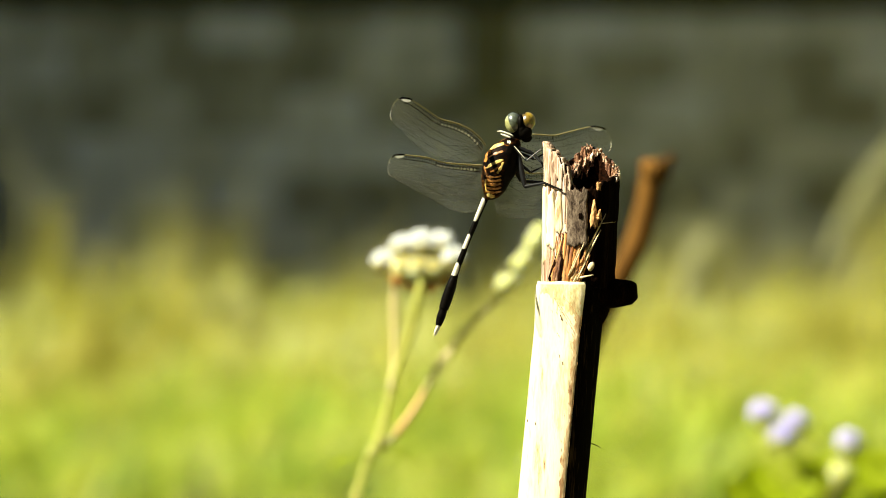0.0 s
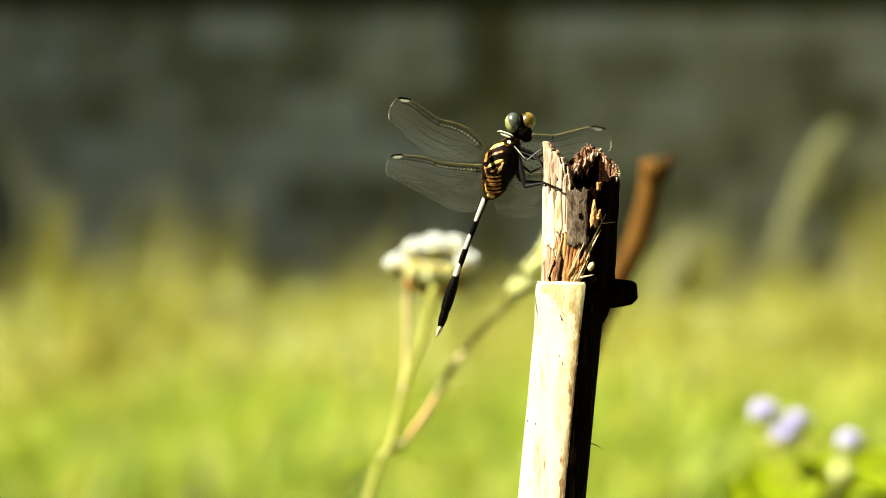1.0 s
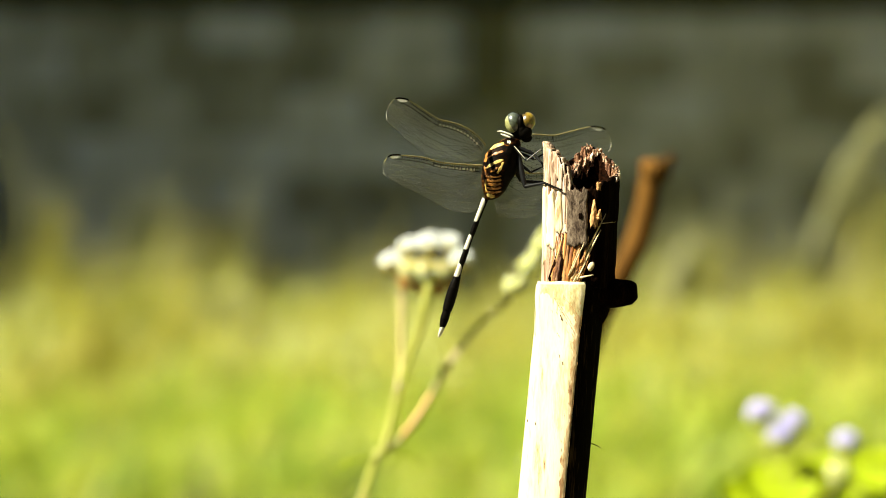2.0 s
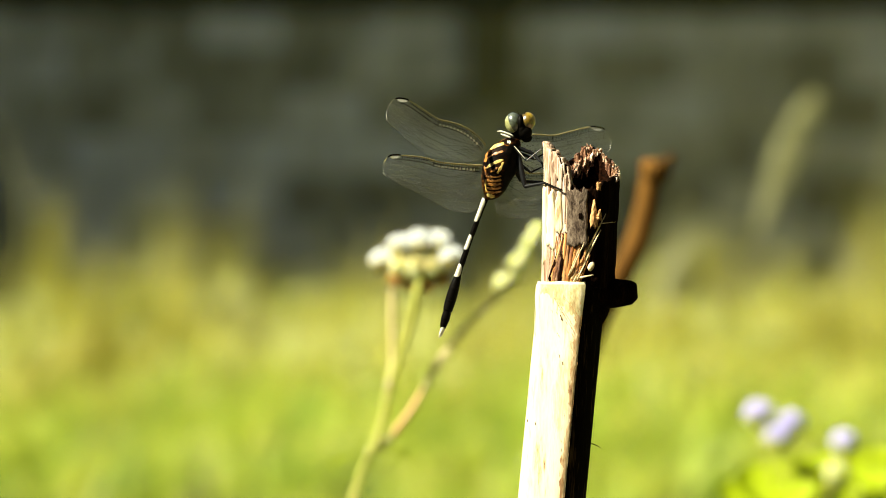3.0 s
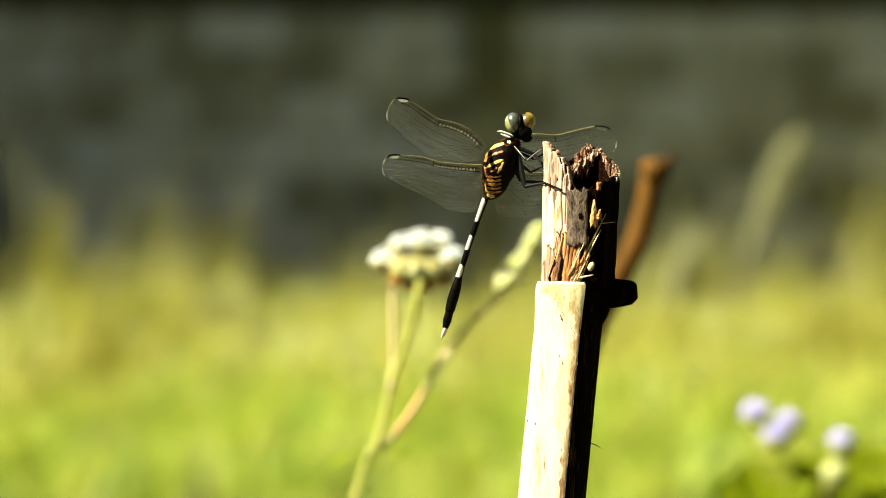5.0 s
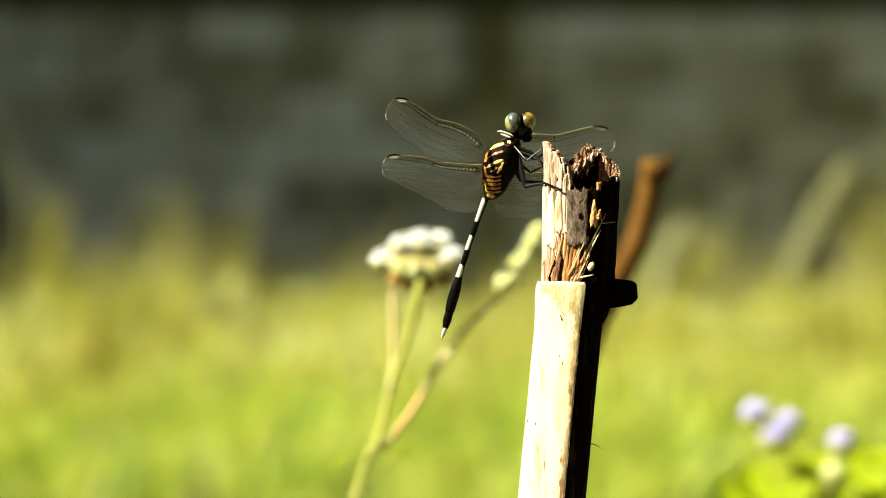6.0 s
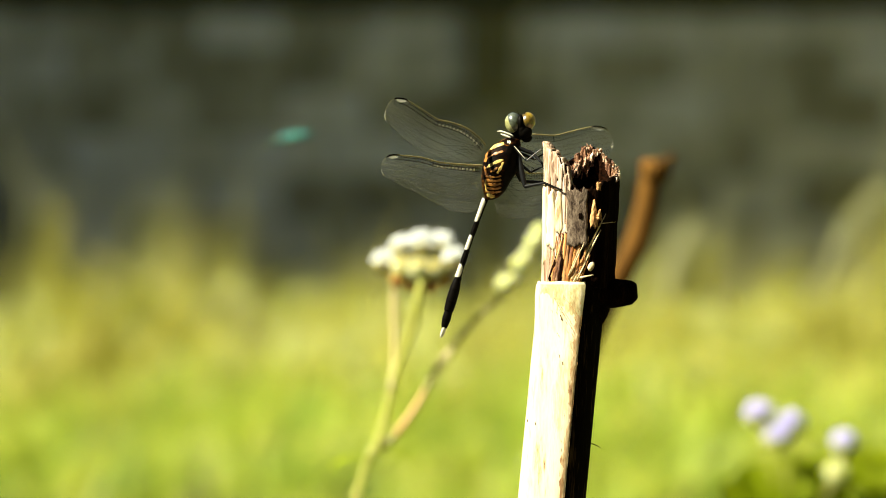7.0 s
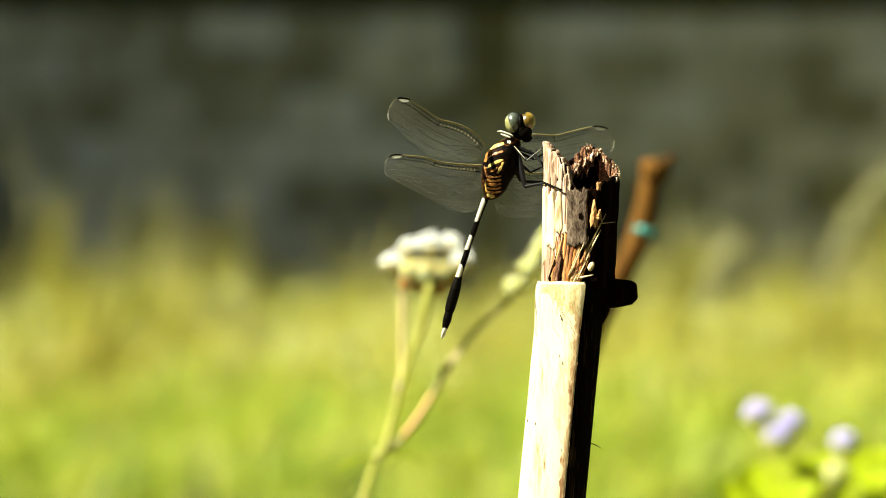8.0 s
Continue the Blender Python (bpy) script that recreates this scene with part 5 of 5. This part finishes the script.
def build_dragonfly():
    d = thing("dragonfly", pose(0.01102, 0, EYE_Z + 0.01586), "slender black and yellow dragonfly clinging upright to the broken stalk", "dragonfly")
    bm = bmesh.new()
    n = 28
    rings = []
    for z in np.linspace(6.4, -6.1, 30):
        c, h = thorax_at(z)
        rings.append([bm.verts.new(Vector((c + h * math.cos(2 * math.pi * j / n), 0.92 * h * math.sin(2 * math.pi * j / n), z)) * MM) for j in range(n)])
    for a, b in zip(rings, rings[1:]):
        for j in range(n):
            bm.faces.new((a[j], b[j], b[(j + 1) % n], a[(j + 1) % n]))
    bm.faces.new(rings[0])
    bm.faces.new(rings[-1][::-1])
    th = part("thorax", bm, M_THORAX, d, "dark thorax with ochre mottling")

    def stripe(path, half, mat, lift=0.035):
        """A raised colour band laid along the skin of the thorax."""
        bm = bmesh.new()
        line = smooth_line(path, 5)
        rows = []
        for i, (x, z) in enumerate(line):
            nx, nz = line[min(i + 1, len(line) - 1)] - line[max(i - 1, 0)]
            k = math.hypot(nx, nz)
            f = i / (len(line) - 1)
            hw = half * (0.35 + 0.65 * math.sin(math.pi * (0.1 + 0.8 * f))) * (1 + 0.8 * noise.noise((x * 2.1, z * 2.1, 0)) + 0.35 * noise.noise((x * 6.1, z * 6.1, 3)))
            row = []
            for s in np.linspace(-1, 1, 15):
                px, pz = x - nz / k * hw * s, z + nx / k * hw * s
                c, h = thorax_at(pz)
                q = max(-0.97, min(0.97, (px - c) / h))
                out = h * (1 + (lift if abs(s) < 0.9 else -0.02) / max(h, 0.5))
                row.append(bm.verts.new(Vector((c + q * out, -0.92 * math.sqrt(1 - q * q) * out, pz)) * MM))
            rows.append(row)
        for a, b in zip(rows, rows[1:]):
            for j in range(14):
                bm.faces.new((a[j], a[j + 1], b[j + 1], b[j]))
        part("stripe", bm, mat, th)

    stripe([(-2.0, 4.1), (-0.6, 4.6), (1.1, 5.1)], 0.40, M_YELLOW)
    stripe([(-1.3, 5.3), (0.0, 6.0), (1.4, 6.3)], 0.40, M_ORANGE)
    stripe([(-2.6, 3.7), (-2.4, 2.6), (-2.7, 1.4)], 0.30, M_ORANGE)
    stripe([(-1.9, 2.4), (-0.4, 3.1), (0.9, 3.5)], 0.26, M_ORANGE)
    stripe([(-2.4, 0.2), (-1.0, 1.1), (0.9, 1.8)], 0.34, M_YELLOW)
    stripe([(-0.3, -0.9), (0.4, 0.2), (0.9, 1.3)], 0.24, M_YELLOW)
    stripe([(-2.9, 0.6), (-2.7, -0.4), (-2.6, -1.2)], 0.22, M_ORANGE)
    stripe([(-1.6, -0.6), (-0.9, -0.3), (-0.3, 0.3)], 0.20, M_ORANGE)
    for z in (-1.5, -2.25, -3.0, -3.8, -4.5):   # curved bands round the root of the abdomen
        stripe([(-2.55, z + 0.15), (-1.6, z - 0.12), (-0.5, z - 0.15), (0.5, z + 0.1)], 0.24, M_ORANGE)
    stripe([(-2.3, -4.95), (-1.7, -5.35), (-0.8, -5.45)], 0.34, M_YELLOW)
    stripe([(-2.5, -2.0), (-2.6, -3.2), (-2.4, -4.4)], 0.16, M_YELLOW)
    stripe([(1.7, 5.4), (2.4, 5.3)], 0.34, M_IVORY)
    # broad black bands darken the right half, standing in for its shade
    for x0, z0, x1, z1, half in ((2.6, 4.8, 3.0, 1.0, 1.5), (3.0, 2.4, 2.3, -1.0, 1.7), (2.6, 0.0, 1.4, -2.4, 1.2), (1.6, -1.8, 0.9, -4.2, 0.6)):
        stripe([(x0, z0), ((x0 + x1) / 2 + 0.2, (z0 + z1) / 2), (x1, z1)], half, M_BLACK, 0.05)
    # neck and collar
    bm = bmesh.new()
    soft_tube(bm, [(2.6, 0, 5.6, 1.0), (3.2, 0, 6.6, 0.9), (4.0, 0, 7.4, 1.0)], n=12)
    part("neck", bm, M_BLACK, d)
    bm = bmesh.new()
    soft_tube(bm, [(-0.2, -0.8, 7.5, 0.1), (0.5, -1.3, 7.5, 0.17), (1.6, -1.7, 7.15, 0.18), (2.6, -1.9, 6.7, 0.16), (2.9, -1.9, 6.5, 0.1)], n=10)
    soft_tube(bm, [(0.4, -1.2, 7.0, 0.1), (1.4, -1.6, 6.6, 0.22), (2.4, -1.9, 6.2, 0.16)], n=8)
    part("collar", bm, M_IVORY, d, "ivory collar behind the head")
    # head
    bm = bmesh.new()
    ball(bm, (4.5, -0.1, 8.2), (1.9, 1.7, 2.4), n=20)
    # the front black balls also stand in for shade on the eyes' inner halves
    ball(bm, (4.75, -1.0, 8.0), (1.15, 1.5, 1.7), n=20)
    ball(bm, (5.25, -1.1, 7.35), (1.45, 1.45, 1.45), n=20)
    ball(bm, (5.6, -0.8, 6.2), (1.1, 1.0, 0.9), n=14)
    ball(bm, (4.35, -1.25, 9.2), (0.78, 1.45, 1.7), n=16)
    soft_tube(bm, [(4.2, -1.2, 10.6, 0.09), (3.9, -1.6, 11.2, 0.06), (3.7, -1.8, 11.7, 0.03)], n=5)
    soft_tube(bm, [(4.9, -1.2, 10.6, 0.09), (5.2, -1.6, 11.2, 0.06), (5.4, -1.8, 11.7, 0.03)], n=5)
    head = part("head", bm, M_BLACK, d, "black head")
    bm = bmesh.new()
    ball(bm, (3.05, -0.6, 9.3), (1.6, 1.95, 2.0), pose(0, 0, 0, 0, -12, 0), n=32)
    eye = part("compound_eye", bm, M_EYEPALE, head, "glossy grey-olive compound eye")
    # cream ball set off to the left paints the eye's sunlit rim
    bm = bmesh.new()
    ball(bm, (2.88, -0.52, 9.18), (1.60, 1.88, 1.95), pose(0, 0, 0, 0, -12, 0), n=32)
    part("eye_rim", bm, M_EYESUN, eye, "cream crescent painting the sun's sheen on the eye")
    bm = bmesh.new()
    ball(bm, (5.72, -0.6, 9.45), (1.6, 1.95, 1.85), pose(0, 0, 0, 0, 10, 0), n=32)
    eye = part("compound_eye", bm, M_EYE, head, "glossy olive-yellow compound eye")
    bm = bmesh.new()
    ball(bm, (5.78, -0.58, 9.53), (1.60, 1.90, 1.80), pose(0, 0, 0, 0, 10, 0), n=32)
    part("eye_crown", bm, M_EYECROWN, eye, "paler yellow crown of the eye")

    # legs, each in its three pieces
    def leg(a, b, c, e, r, pale):
        bm = bmesh.new()
        soft_tube(bm, [(*a, r * 0.9), (*[(p + q) / 2 for p, q in zip(a, b)], r), (*b, r * 0.75)], n=10)
        one = part("leg", bm, M_LEG, d)
        bm = bmesh.new()
        soft_tube(bm, [(*b, r * 0.75), (*[(p + q) / 2 for p, q in zip(b, c)], r * 0.6), (*c, r * 0.45)], n=8)
        for k in range(0 if pale else 7):   # spines
            p = Vector(b).lerp(Vector(c), 0.15 + 0.11 * k)
            soft_tube(bm, [(*p, 0.05), (p.x + 0.1, p.y - 0.5, p.z - 0.55, 0.015)], n=4, steps=1)
        part("shin", bm, M_GREYLEG if pale else M_LEG, one)
        bm = bmesh.new()
        soft_tube(bm, [(*c, r * 0.45), (*[(p + q) / 2 for p, q in zip(c, e)], r * 0.36), (*e, r * 0.3)], n=7)
        soft_tube(bm, [(*e, 0.1), (e[0] + 0.35, e[1] - 0.1, e[2] - 0.3, 0.03)], n=5, steps=2)
        part("foot", bm, M_BLACK, one)
        return one

    one = leg((2.8, -2.2, 4.6), (5.5, -2.9, 1.6), (8.5, -3.4, 4.0), (9.5, -4.2, 4.6), 0.21, True)
    bm = bmesh.new()
    soft_tube(bm, [(3.1, -2.4, 4.5, 0.06), (4.2, -2.8, 3.2, 0.13), (5.3, -3.0, 1.9, 0.07)], n=7)
    part("pale_streak", bm, M_IVORY, one)
    leg((3.6, -1.2, 4.4), (7.0, -1.4, 3.0), (8.6, -2.4, 1.2), (9.0, -3.0, -0.6), 0.42, False)
    one = leg((3.9, -1.6, 2.8), (5.2, -2.6, -3.5), (8.9, -6.0, -2.9), (12.2, -9.1, -4.3), 0.56, False)
    leg((4.0, 0.8, 3.4), (7.2, 0.4, 2.0), (9.2, 0.0, 3.2), (9.9, -0.2, 2.6), 0.3, False)
    leg((3.8, 0.8, 1.6), (6.4, 0.8, -0.6), (9.0, 0.2, 0.6), (9.8, 0.0, 0.0), 0.3, False)
    leg((3.2, 0.8, 0.6), (4.6, 0.8, -2.4), (9.0, 0.0, -2.6), (9.8, -0.4, -3.4), 0.5, False)

    # abdomen, built straight down from its joint
    ab_rows = [(0, 0.64), (1.2, 0.56), (3, 0.52), (4.8, 0.48), (5.4, 0.54), (7.2, 0.54), (7.8, 0.48), (10.2, 0.50), (11.2, 0.57), (12.8, 0.60), (13.8, 0.54), (15.8, 0.62), (17.5, 0.92), (19.5, 1.04), (21.4, 1.02), (22.6, 0.94), (23.0, 0.78), (24.2, 0.86), (25.6, 0.7), (26.4, 0.45)]
    bm = bmesh.new()
    bow = lambda z: 0.15 * math.sin(z / 9) - 0.6 * math.sin(math.pi * z / 28)   # the abdomen hangs in a slight curve
    soft_tube(bm, [(bow(z), 0, -z, r) for z, r in ab_rows], n=16, steps=4, wobble=0.05)
    ab = part("abdomen", bm, M_BLACK, d, "slender black abdomen with ivory bands and a swollen end")

    def band(z0, z1, mat, name, extra=0.05, label="", side=0.0):
        bm = bmesh.new()
        zs = [r[0] for r in ab_rows]
        rs = [r[1] for r in ab_rows]
        rows = []
        for k in range(7):
            z = z0 + (z1 - z0) * k / 6
            r = float(np.interp(z, zs, rs)) + (extra if 0 < k < 6 else 0.4 * extra)
            rows.append((bow(z) - side, 0, -z, r - side))
        soft_tube(bm, rows, n=16, steps=2)
        part(name, bm, mat, ab, label)

    # the side shift bares black on the right edge in place of shade
    band(0.1, 5.0, M_IVORY, "ivory_band", 0.10, side=0.07)
    band(7.6, 10.8, M_IVORY, "ivory_band", 0.10, side=0.07)
    band(13.5, 16.3, M_IVORY, "ivory_band", 0.10, side=0.07)
    for k, z in enumerate((4.9, 10.6, 16.1, 18.2, 20.7, 22.5, 24.3)):
        band(z, z + 0.35, M_BLACK, "segment_ridge", 0.08)
    bm = bmesh.new()
    soft_tube(bm, [(-0.05, -0.2, -25.9, 0.36), (-0.15, -0.25, -27.2, 0.34), (-0.15, -0.2, -28.3, 0.1)], n=10)
    soft_tube(bm, [(0.15, 0.3, -25.9, 0.3), (0.12, 0.3, -27.0, 0.28), (0.12, 0.3, -28.0, 0.1)], n=10)
    part("tail_tip", bm, M_IVORY, ab, "ivory tail tips")
    for ob in (ab, *ab.children):
        ob.data.transform(Matrix.Diagonal((1, 1, 1.035, 1)))
    WINGS["abdomen"] = ab

    for key, name, hinge, tip, length, edges, seed in (
            ("near_fore", "forewing", (-2.6, -1.4, 4.7), (-18.0, -15.2, 10.0), 24.6, FORE, 1),
            ("near_hind", "hindwing", (-3.1, -1.4, 0.7), (-18.1, -16.5, 2.5), 24.85, HIND, 2),
            ("far_fore", "forewing", (-0.8, 1.6, 4.6), (24.0, 15.0, 5.2), 28.65, FORE, 3),
            ("far_hind", "hindwing", (-1.0, 1.6, 0.0), (21.5, 15.0, 0.3), 26.3, HIND, 4)):
        ob = wing(d, name, length, edges, seed, "clear veined wing with a pale spot near the tip", key.startswith("near"))
        WINGS[key] = (ob, wing_pose(hinge, tip, length))
    return d


# ---- the small fly ----
def build_fly():
    f = thing("metallic_fly", pose(0, 0, 0.5), "small shining turquoise fly in flight over the garden", "fly")
    bm = bmesh.new()
    ball(bm, (-1.3, 0, 0.3), (1.5, 1.4, 1.5), n=16)
    part("thorax", bm, M_TEAL, f)
    bm = bmesh.new()
    ball(bm, (2.1, -0.4, -0.5), (2.9, 1.4, 1.3), pose(0, 0, 0, 0, 14, 0), n=16)
    part("abdomen", bm, M_TEALDARK, f, "dark teal abdomen")
    bm = bmesh.new()
    ball(bm, (-3.2, 0, 0.5), (0.8, 1.1, 1.0), n=14)
    part("head", bm, M_TEAL, f)
    for s in (-1, 1):
        bm = bmesh.new()
        pts = [(-1.2, 0.7 * s, 1.5), (0.6, 1.6 * s, 1.8), (2.8, 2.6 * s, 1.7), (4.2, 2.3 * s, 1.5), (3.4, 1.0 * s, 1.4), (0.8, 0.6 * s, 1.5)]
        up = [bm.verts.new(Vector(p) * MM) for p in pts]
        bm.faces.new(up)
        bmesh.ops.solidify(bm, geom=bm.faces[:], thickness=0.00004)
        part("wing", bm, M_WING, f)
        for k in range(3):
            bm = bmesh.new()
            x = -2.0 + 0.8 * k
            soft_tube(bm, [(x, 0.8 * s, -0.6, 0.14), (x - 0.3 + 0.5 * k, 1.8 * s, -0.9, 0.1), (x - 0.4 + 0.9 * k, 2.4 * s, -2.3, 0.06)], n=5, steps=3)
            part("leg", bm, M_BLACK, f)
    for ob in f.children_recursive:
        ob.data.transform(Matrix.Scale(0.95, 4))
    return f


build_ground()
build_wall()
stalk = build_stalk()
brown_stick = build_brown_stick()
dragonfly = build_dragonfly()
white_weed = build_white_weed()
lavender_weed = build_lavender_weed()
fly = build_fly()
plume_a = plume("pale feathery plume grass bending in the breeze", 0.74, 0.21, 3)
plume_b = plume("shorter pale plume grass leaning in the breeze", 0.60, 0.12, 6)
tufts = [tall_tuft(*row) for row in (
    (-1.42, 8.5, 0.84, 13, 1, 0.06, 0.08), (-1.02, 8.5, 0.84, 13, 2, 0.05, 0.08), (-0.80, 8.6, 0.72, 14, 3, 0.05, 0.1), (-1.85, 9.8, 0.50, 16, 4), (-0.35, 9.6, 0.50, 40, 5), (0.25, 9.9, 0.42, 30, 6),
    (0.95, 9.2, 0.52, 36, 7), (1.35, 9.7, 0.55, 46, 8), (1.55, 8.5, 0.85, 22, 9, 0.07, 0.1), (0.88, 8.4, 0.62, 60, 14, 0.05, 0.08), (1.1, 6.5, 0.46, 34, 10), (-0.9, 6.2, 0.42, 40, 11), (0.6, 8.0, 0.45, 30, 12), (2.0, 9.9, 0.8, 50, 13))]
tufts += [tall_tuft(*row, 0.10, 0.3, M_GRASS) for row in (
    (-0.93, 7.0, 0.52, 120, 21), (-1.22, 7.4, 0.34, 90, 22), (-0.70, 6.8, 0.34, 80, 23), (-0.15, 6.9, 0.28, 60, 24), (0.75, 7.2, 0.36, 60, 25), (1.10, 7.0, 0.42, 80, 26), (1.48, 7.3, 0.48, 90, 27), (-0.42, 6.3, 0.26, 60, 28), (0.30, 6.6, 0.32, 60, 29))]
build_grass()


# ---- what moves ----
def motions():
    def sway(ob, base, per, rows):
        walk(ob, [(t, Matrix.Translation(base) @ pose(0, 0, 0, 0, a * per, 0)) for t, a in rows])

    # the weeds rock about their roots
    sway(white_weed, white_weed.location.copy(), 0.01767, [
        (0.0, 0), (0.5, 8), (1.0, 27.5), (1.5, 28.5), (2.0, 16), (2.5, 2), (3.0, -4.5), (3.5, 4.5), (4.0, 11), (4.5, 5), (5.0, -2), (5.5, -4), (6.0, -2), (6.5, 3.5), (7.0, 0.5), (7.5, 4.5), (8.0, 18)])
    sway(lavender_weed, lavender_weed.location.copy(), 0.0314, [
        (0.0, 6), (0.5, 6), (1.0, 8), (1.5, 5), (2.2, 1), (3.0, -2), (3.5, -2), (4.0, -8), (4.5, -6), (5.2, -7), (6.0, -7), (6.5, -3), (7.0, -1.5), (7.5, -2.5), (8.0, -2)])
    # the dragonfly's abdomen dips and its wings tremble
    joint = Vector((-2.5, 0, -5.75)) * MM
    walk(WINGS["abdomen"], [(t, Matrix.Translation(joint) @ pose(0, 0, 0, 0, a, 0)) for t, a in (
        (0.0, 20.3), (0.5, 18.1), (1.0, 19.3), (1.5, 18.7), (2.2, 18.5), (3.0, 18.2), (3.5, 17.2), (4.0, 16.5), (4.5, 16.9), (5.2, 17.2), (6.0, 17.2), (6.5, 18.2), (7.0, 17.7), (7.5, 16.9), (8.0, 17.3))])
    times = (0.0, 0.5, 1.0, 1.5, 2.2, 3.0, 3.5, 4.0, 4.5, 5.2, 6.0, 6.5, 7.0, 7.5, 8.0)
    for key, per, shifts in (
            ("near_fore", 0.45, (0, -5, -3, -6.5, -7, -7, -6, -6, -5, -6.5, -8, -9.5, -9.5, -6.5, -4)),
            ("near_hind", 0.44, (0, -4, -3, -7, -7.5, -7.5, -5.5, -4, -8.5, -8.5, -9, -10, -10, -7, -5)),
            ("far_fore", -0.46, (0, 2, 0, 0, -0.5, -1, 0, 8, 10, 7, 5, 2, 2, 2, 4)),
            ("far_hind", -0.46, (0, 2, 0, 0, -0.5, -1, 0, 6, 7, 5, 4, 2, 2, 2, 4))):
        ob, m = WINGS[key]
        spot = Matrix.Translation(m.translation)
        walk(ob, [(t, spot @ pose(0, 0, 0, 0, 0, s * per) @ spot.inverted() @ m) for t, s in zip(times, shifts)])

    # the plumes swing about their roots: rows of seconds and the place of the tip beside and above the root
    def swing(ob, root, length, rows):
        keys = []
        for t, x, z in rows:
            y = math.sqrt(max(1e-4, length ** 2 - x * x - z * z))
            keys.append((t, Matrix.Translation(root) @ Vector((0, 0, 1)).rotation_difference(Vector((x, y, z))).to_matrix().to_4x4()))
        walk(ob, keys)

    swing(plume_a, (0.20, 2.5, 0), 0.74, [(0, 0.391, 0.588), (0.4, 0.367, 0.596), (0.6, 0.359, 0.600), (0.8, 0.346, 0.616), (1, 0.317, 0.611), (1.15, 0.301, 0.610), (1.3, 0.328, 0.622), (1.5, 0.355, 0.624), (1.8, 0.375, 0.615), (2.3, 0.327, 0.637), (2.8, 0.286, 0.652), (3, 0.279, 0.649), (3.2, 0.284, 0.637), (3.5, 0.304, 0.608), (3.8, 0.319, 0.566), (4, 0.312, 0.555), (4.2, 0.290, 0.563), (4.4, 0.245, 0.564), (4.5, 0.231, 0.570), (4.7, 0.244, 0.591), (5.2, 0.290, 0.600), (5.8, 0.327, 0.577), (6, 0.344, 0.563), (6.5, 0.383, 0.541), (7, 0.392, 0.537), (7.5, 0.387, 0.548), (8, 0.393, 0.554)])
    swing(plume_b, (0.13, 2.5, 0), 0.60, [(0, 0.225, 0.469), (0.5, 0.200, 0.484), (1, 0.199, 0.466), (1.5, 0.193, 0.458), (2.2, 0.207, 0.462), (3, 0.200, 0.458), (3.5, 0.194, 0.455), (4.5, 0.204, 0.458), (5.2, 0.209, 0.473), (6, 0.190, 0.484), (6.5, 0.203, 0.502), (7, 0.204, 0.480), (7.4, 0.203, 0.489), (7.6, 0.211, 0.498), (7.8, 0.242, 0.479), (8, 0.259, 0.467)])
    for k, ob in enumerate(tufts):
        walk(ob, [(t, Matrix.Translation(ob.location) @ pose(0, 0, 0, 0, 1.6 * math.sin(1.9 * t + k * 1.7) + 1.1 * math.sin(4.3 * t + k), 0)) for t in (0, 0.6, 1.2, 1.8, 2.4, 3.0, 3.6, 4.2, 4.8, 5.4, 6.0, 6.6, 7.2, 7.6, 8.0)])
    # the fly crosses, turns and comes to the brown stick: seconds, x, y, height, turn about the upright
    walk(fly, [(t, pose(x * 0.898 * MM, 0.280, EYE_Z + z * 0.898 * MM, 0, 8, a)) for t, x, z, a in (
        (0.0, -520, 20, 180), (6.6, -480, 20, 180), (6.9, -190, 35, 180), (7.0, -52, 38.7, 180), (7.1, 50, 69, 180), (7.2, 148, 78, 180), (7.3, 215, 82, 150), (7.4, 212, 74, 60),
        (7.5, 145, 52, 5), (7.6, 91, 32, 0), (7.7, 57, 35, 0), (7.8, 66, 21, 0), (7.9, 67, 12, 0), (8.0, 70, 6, 0))])


motions()
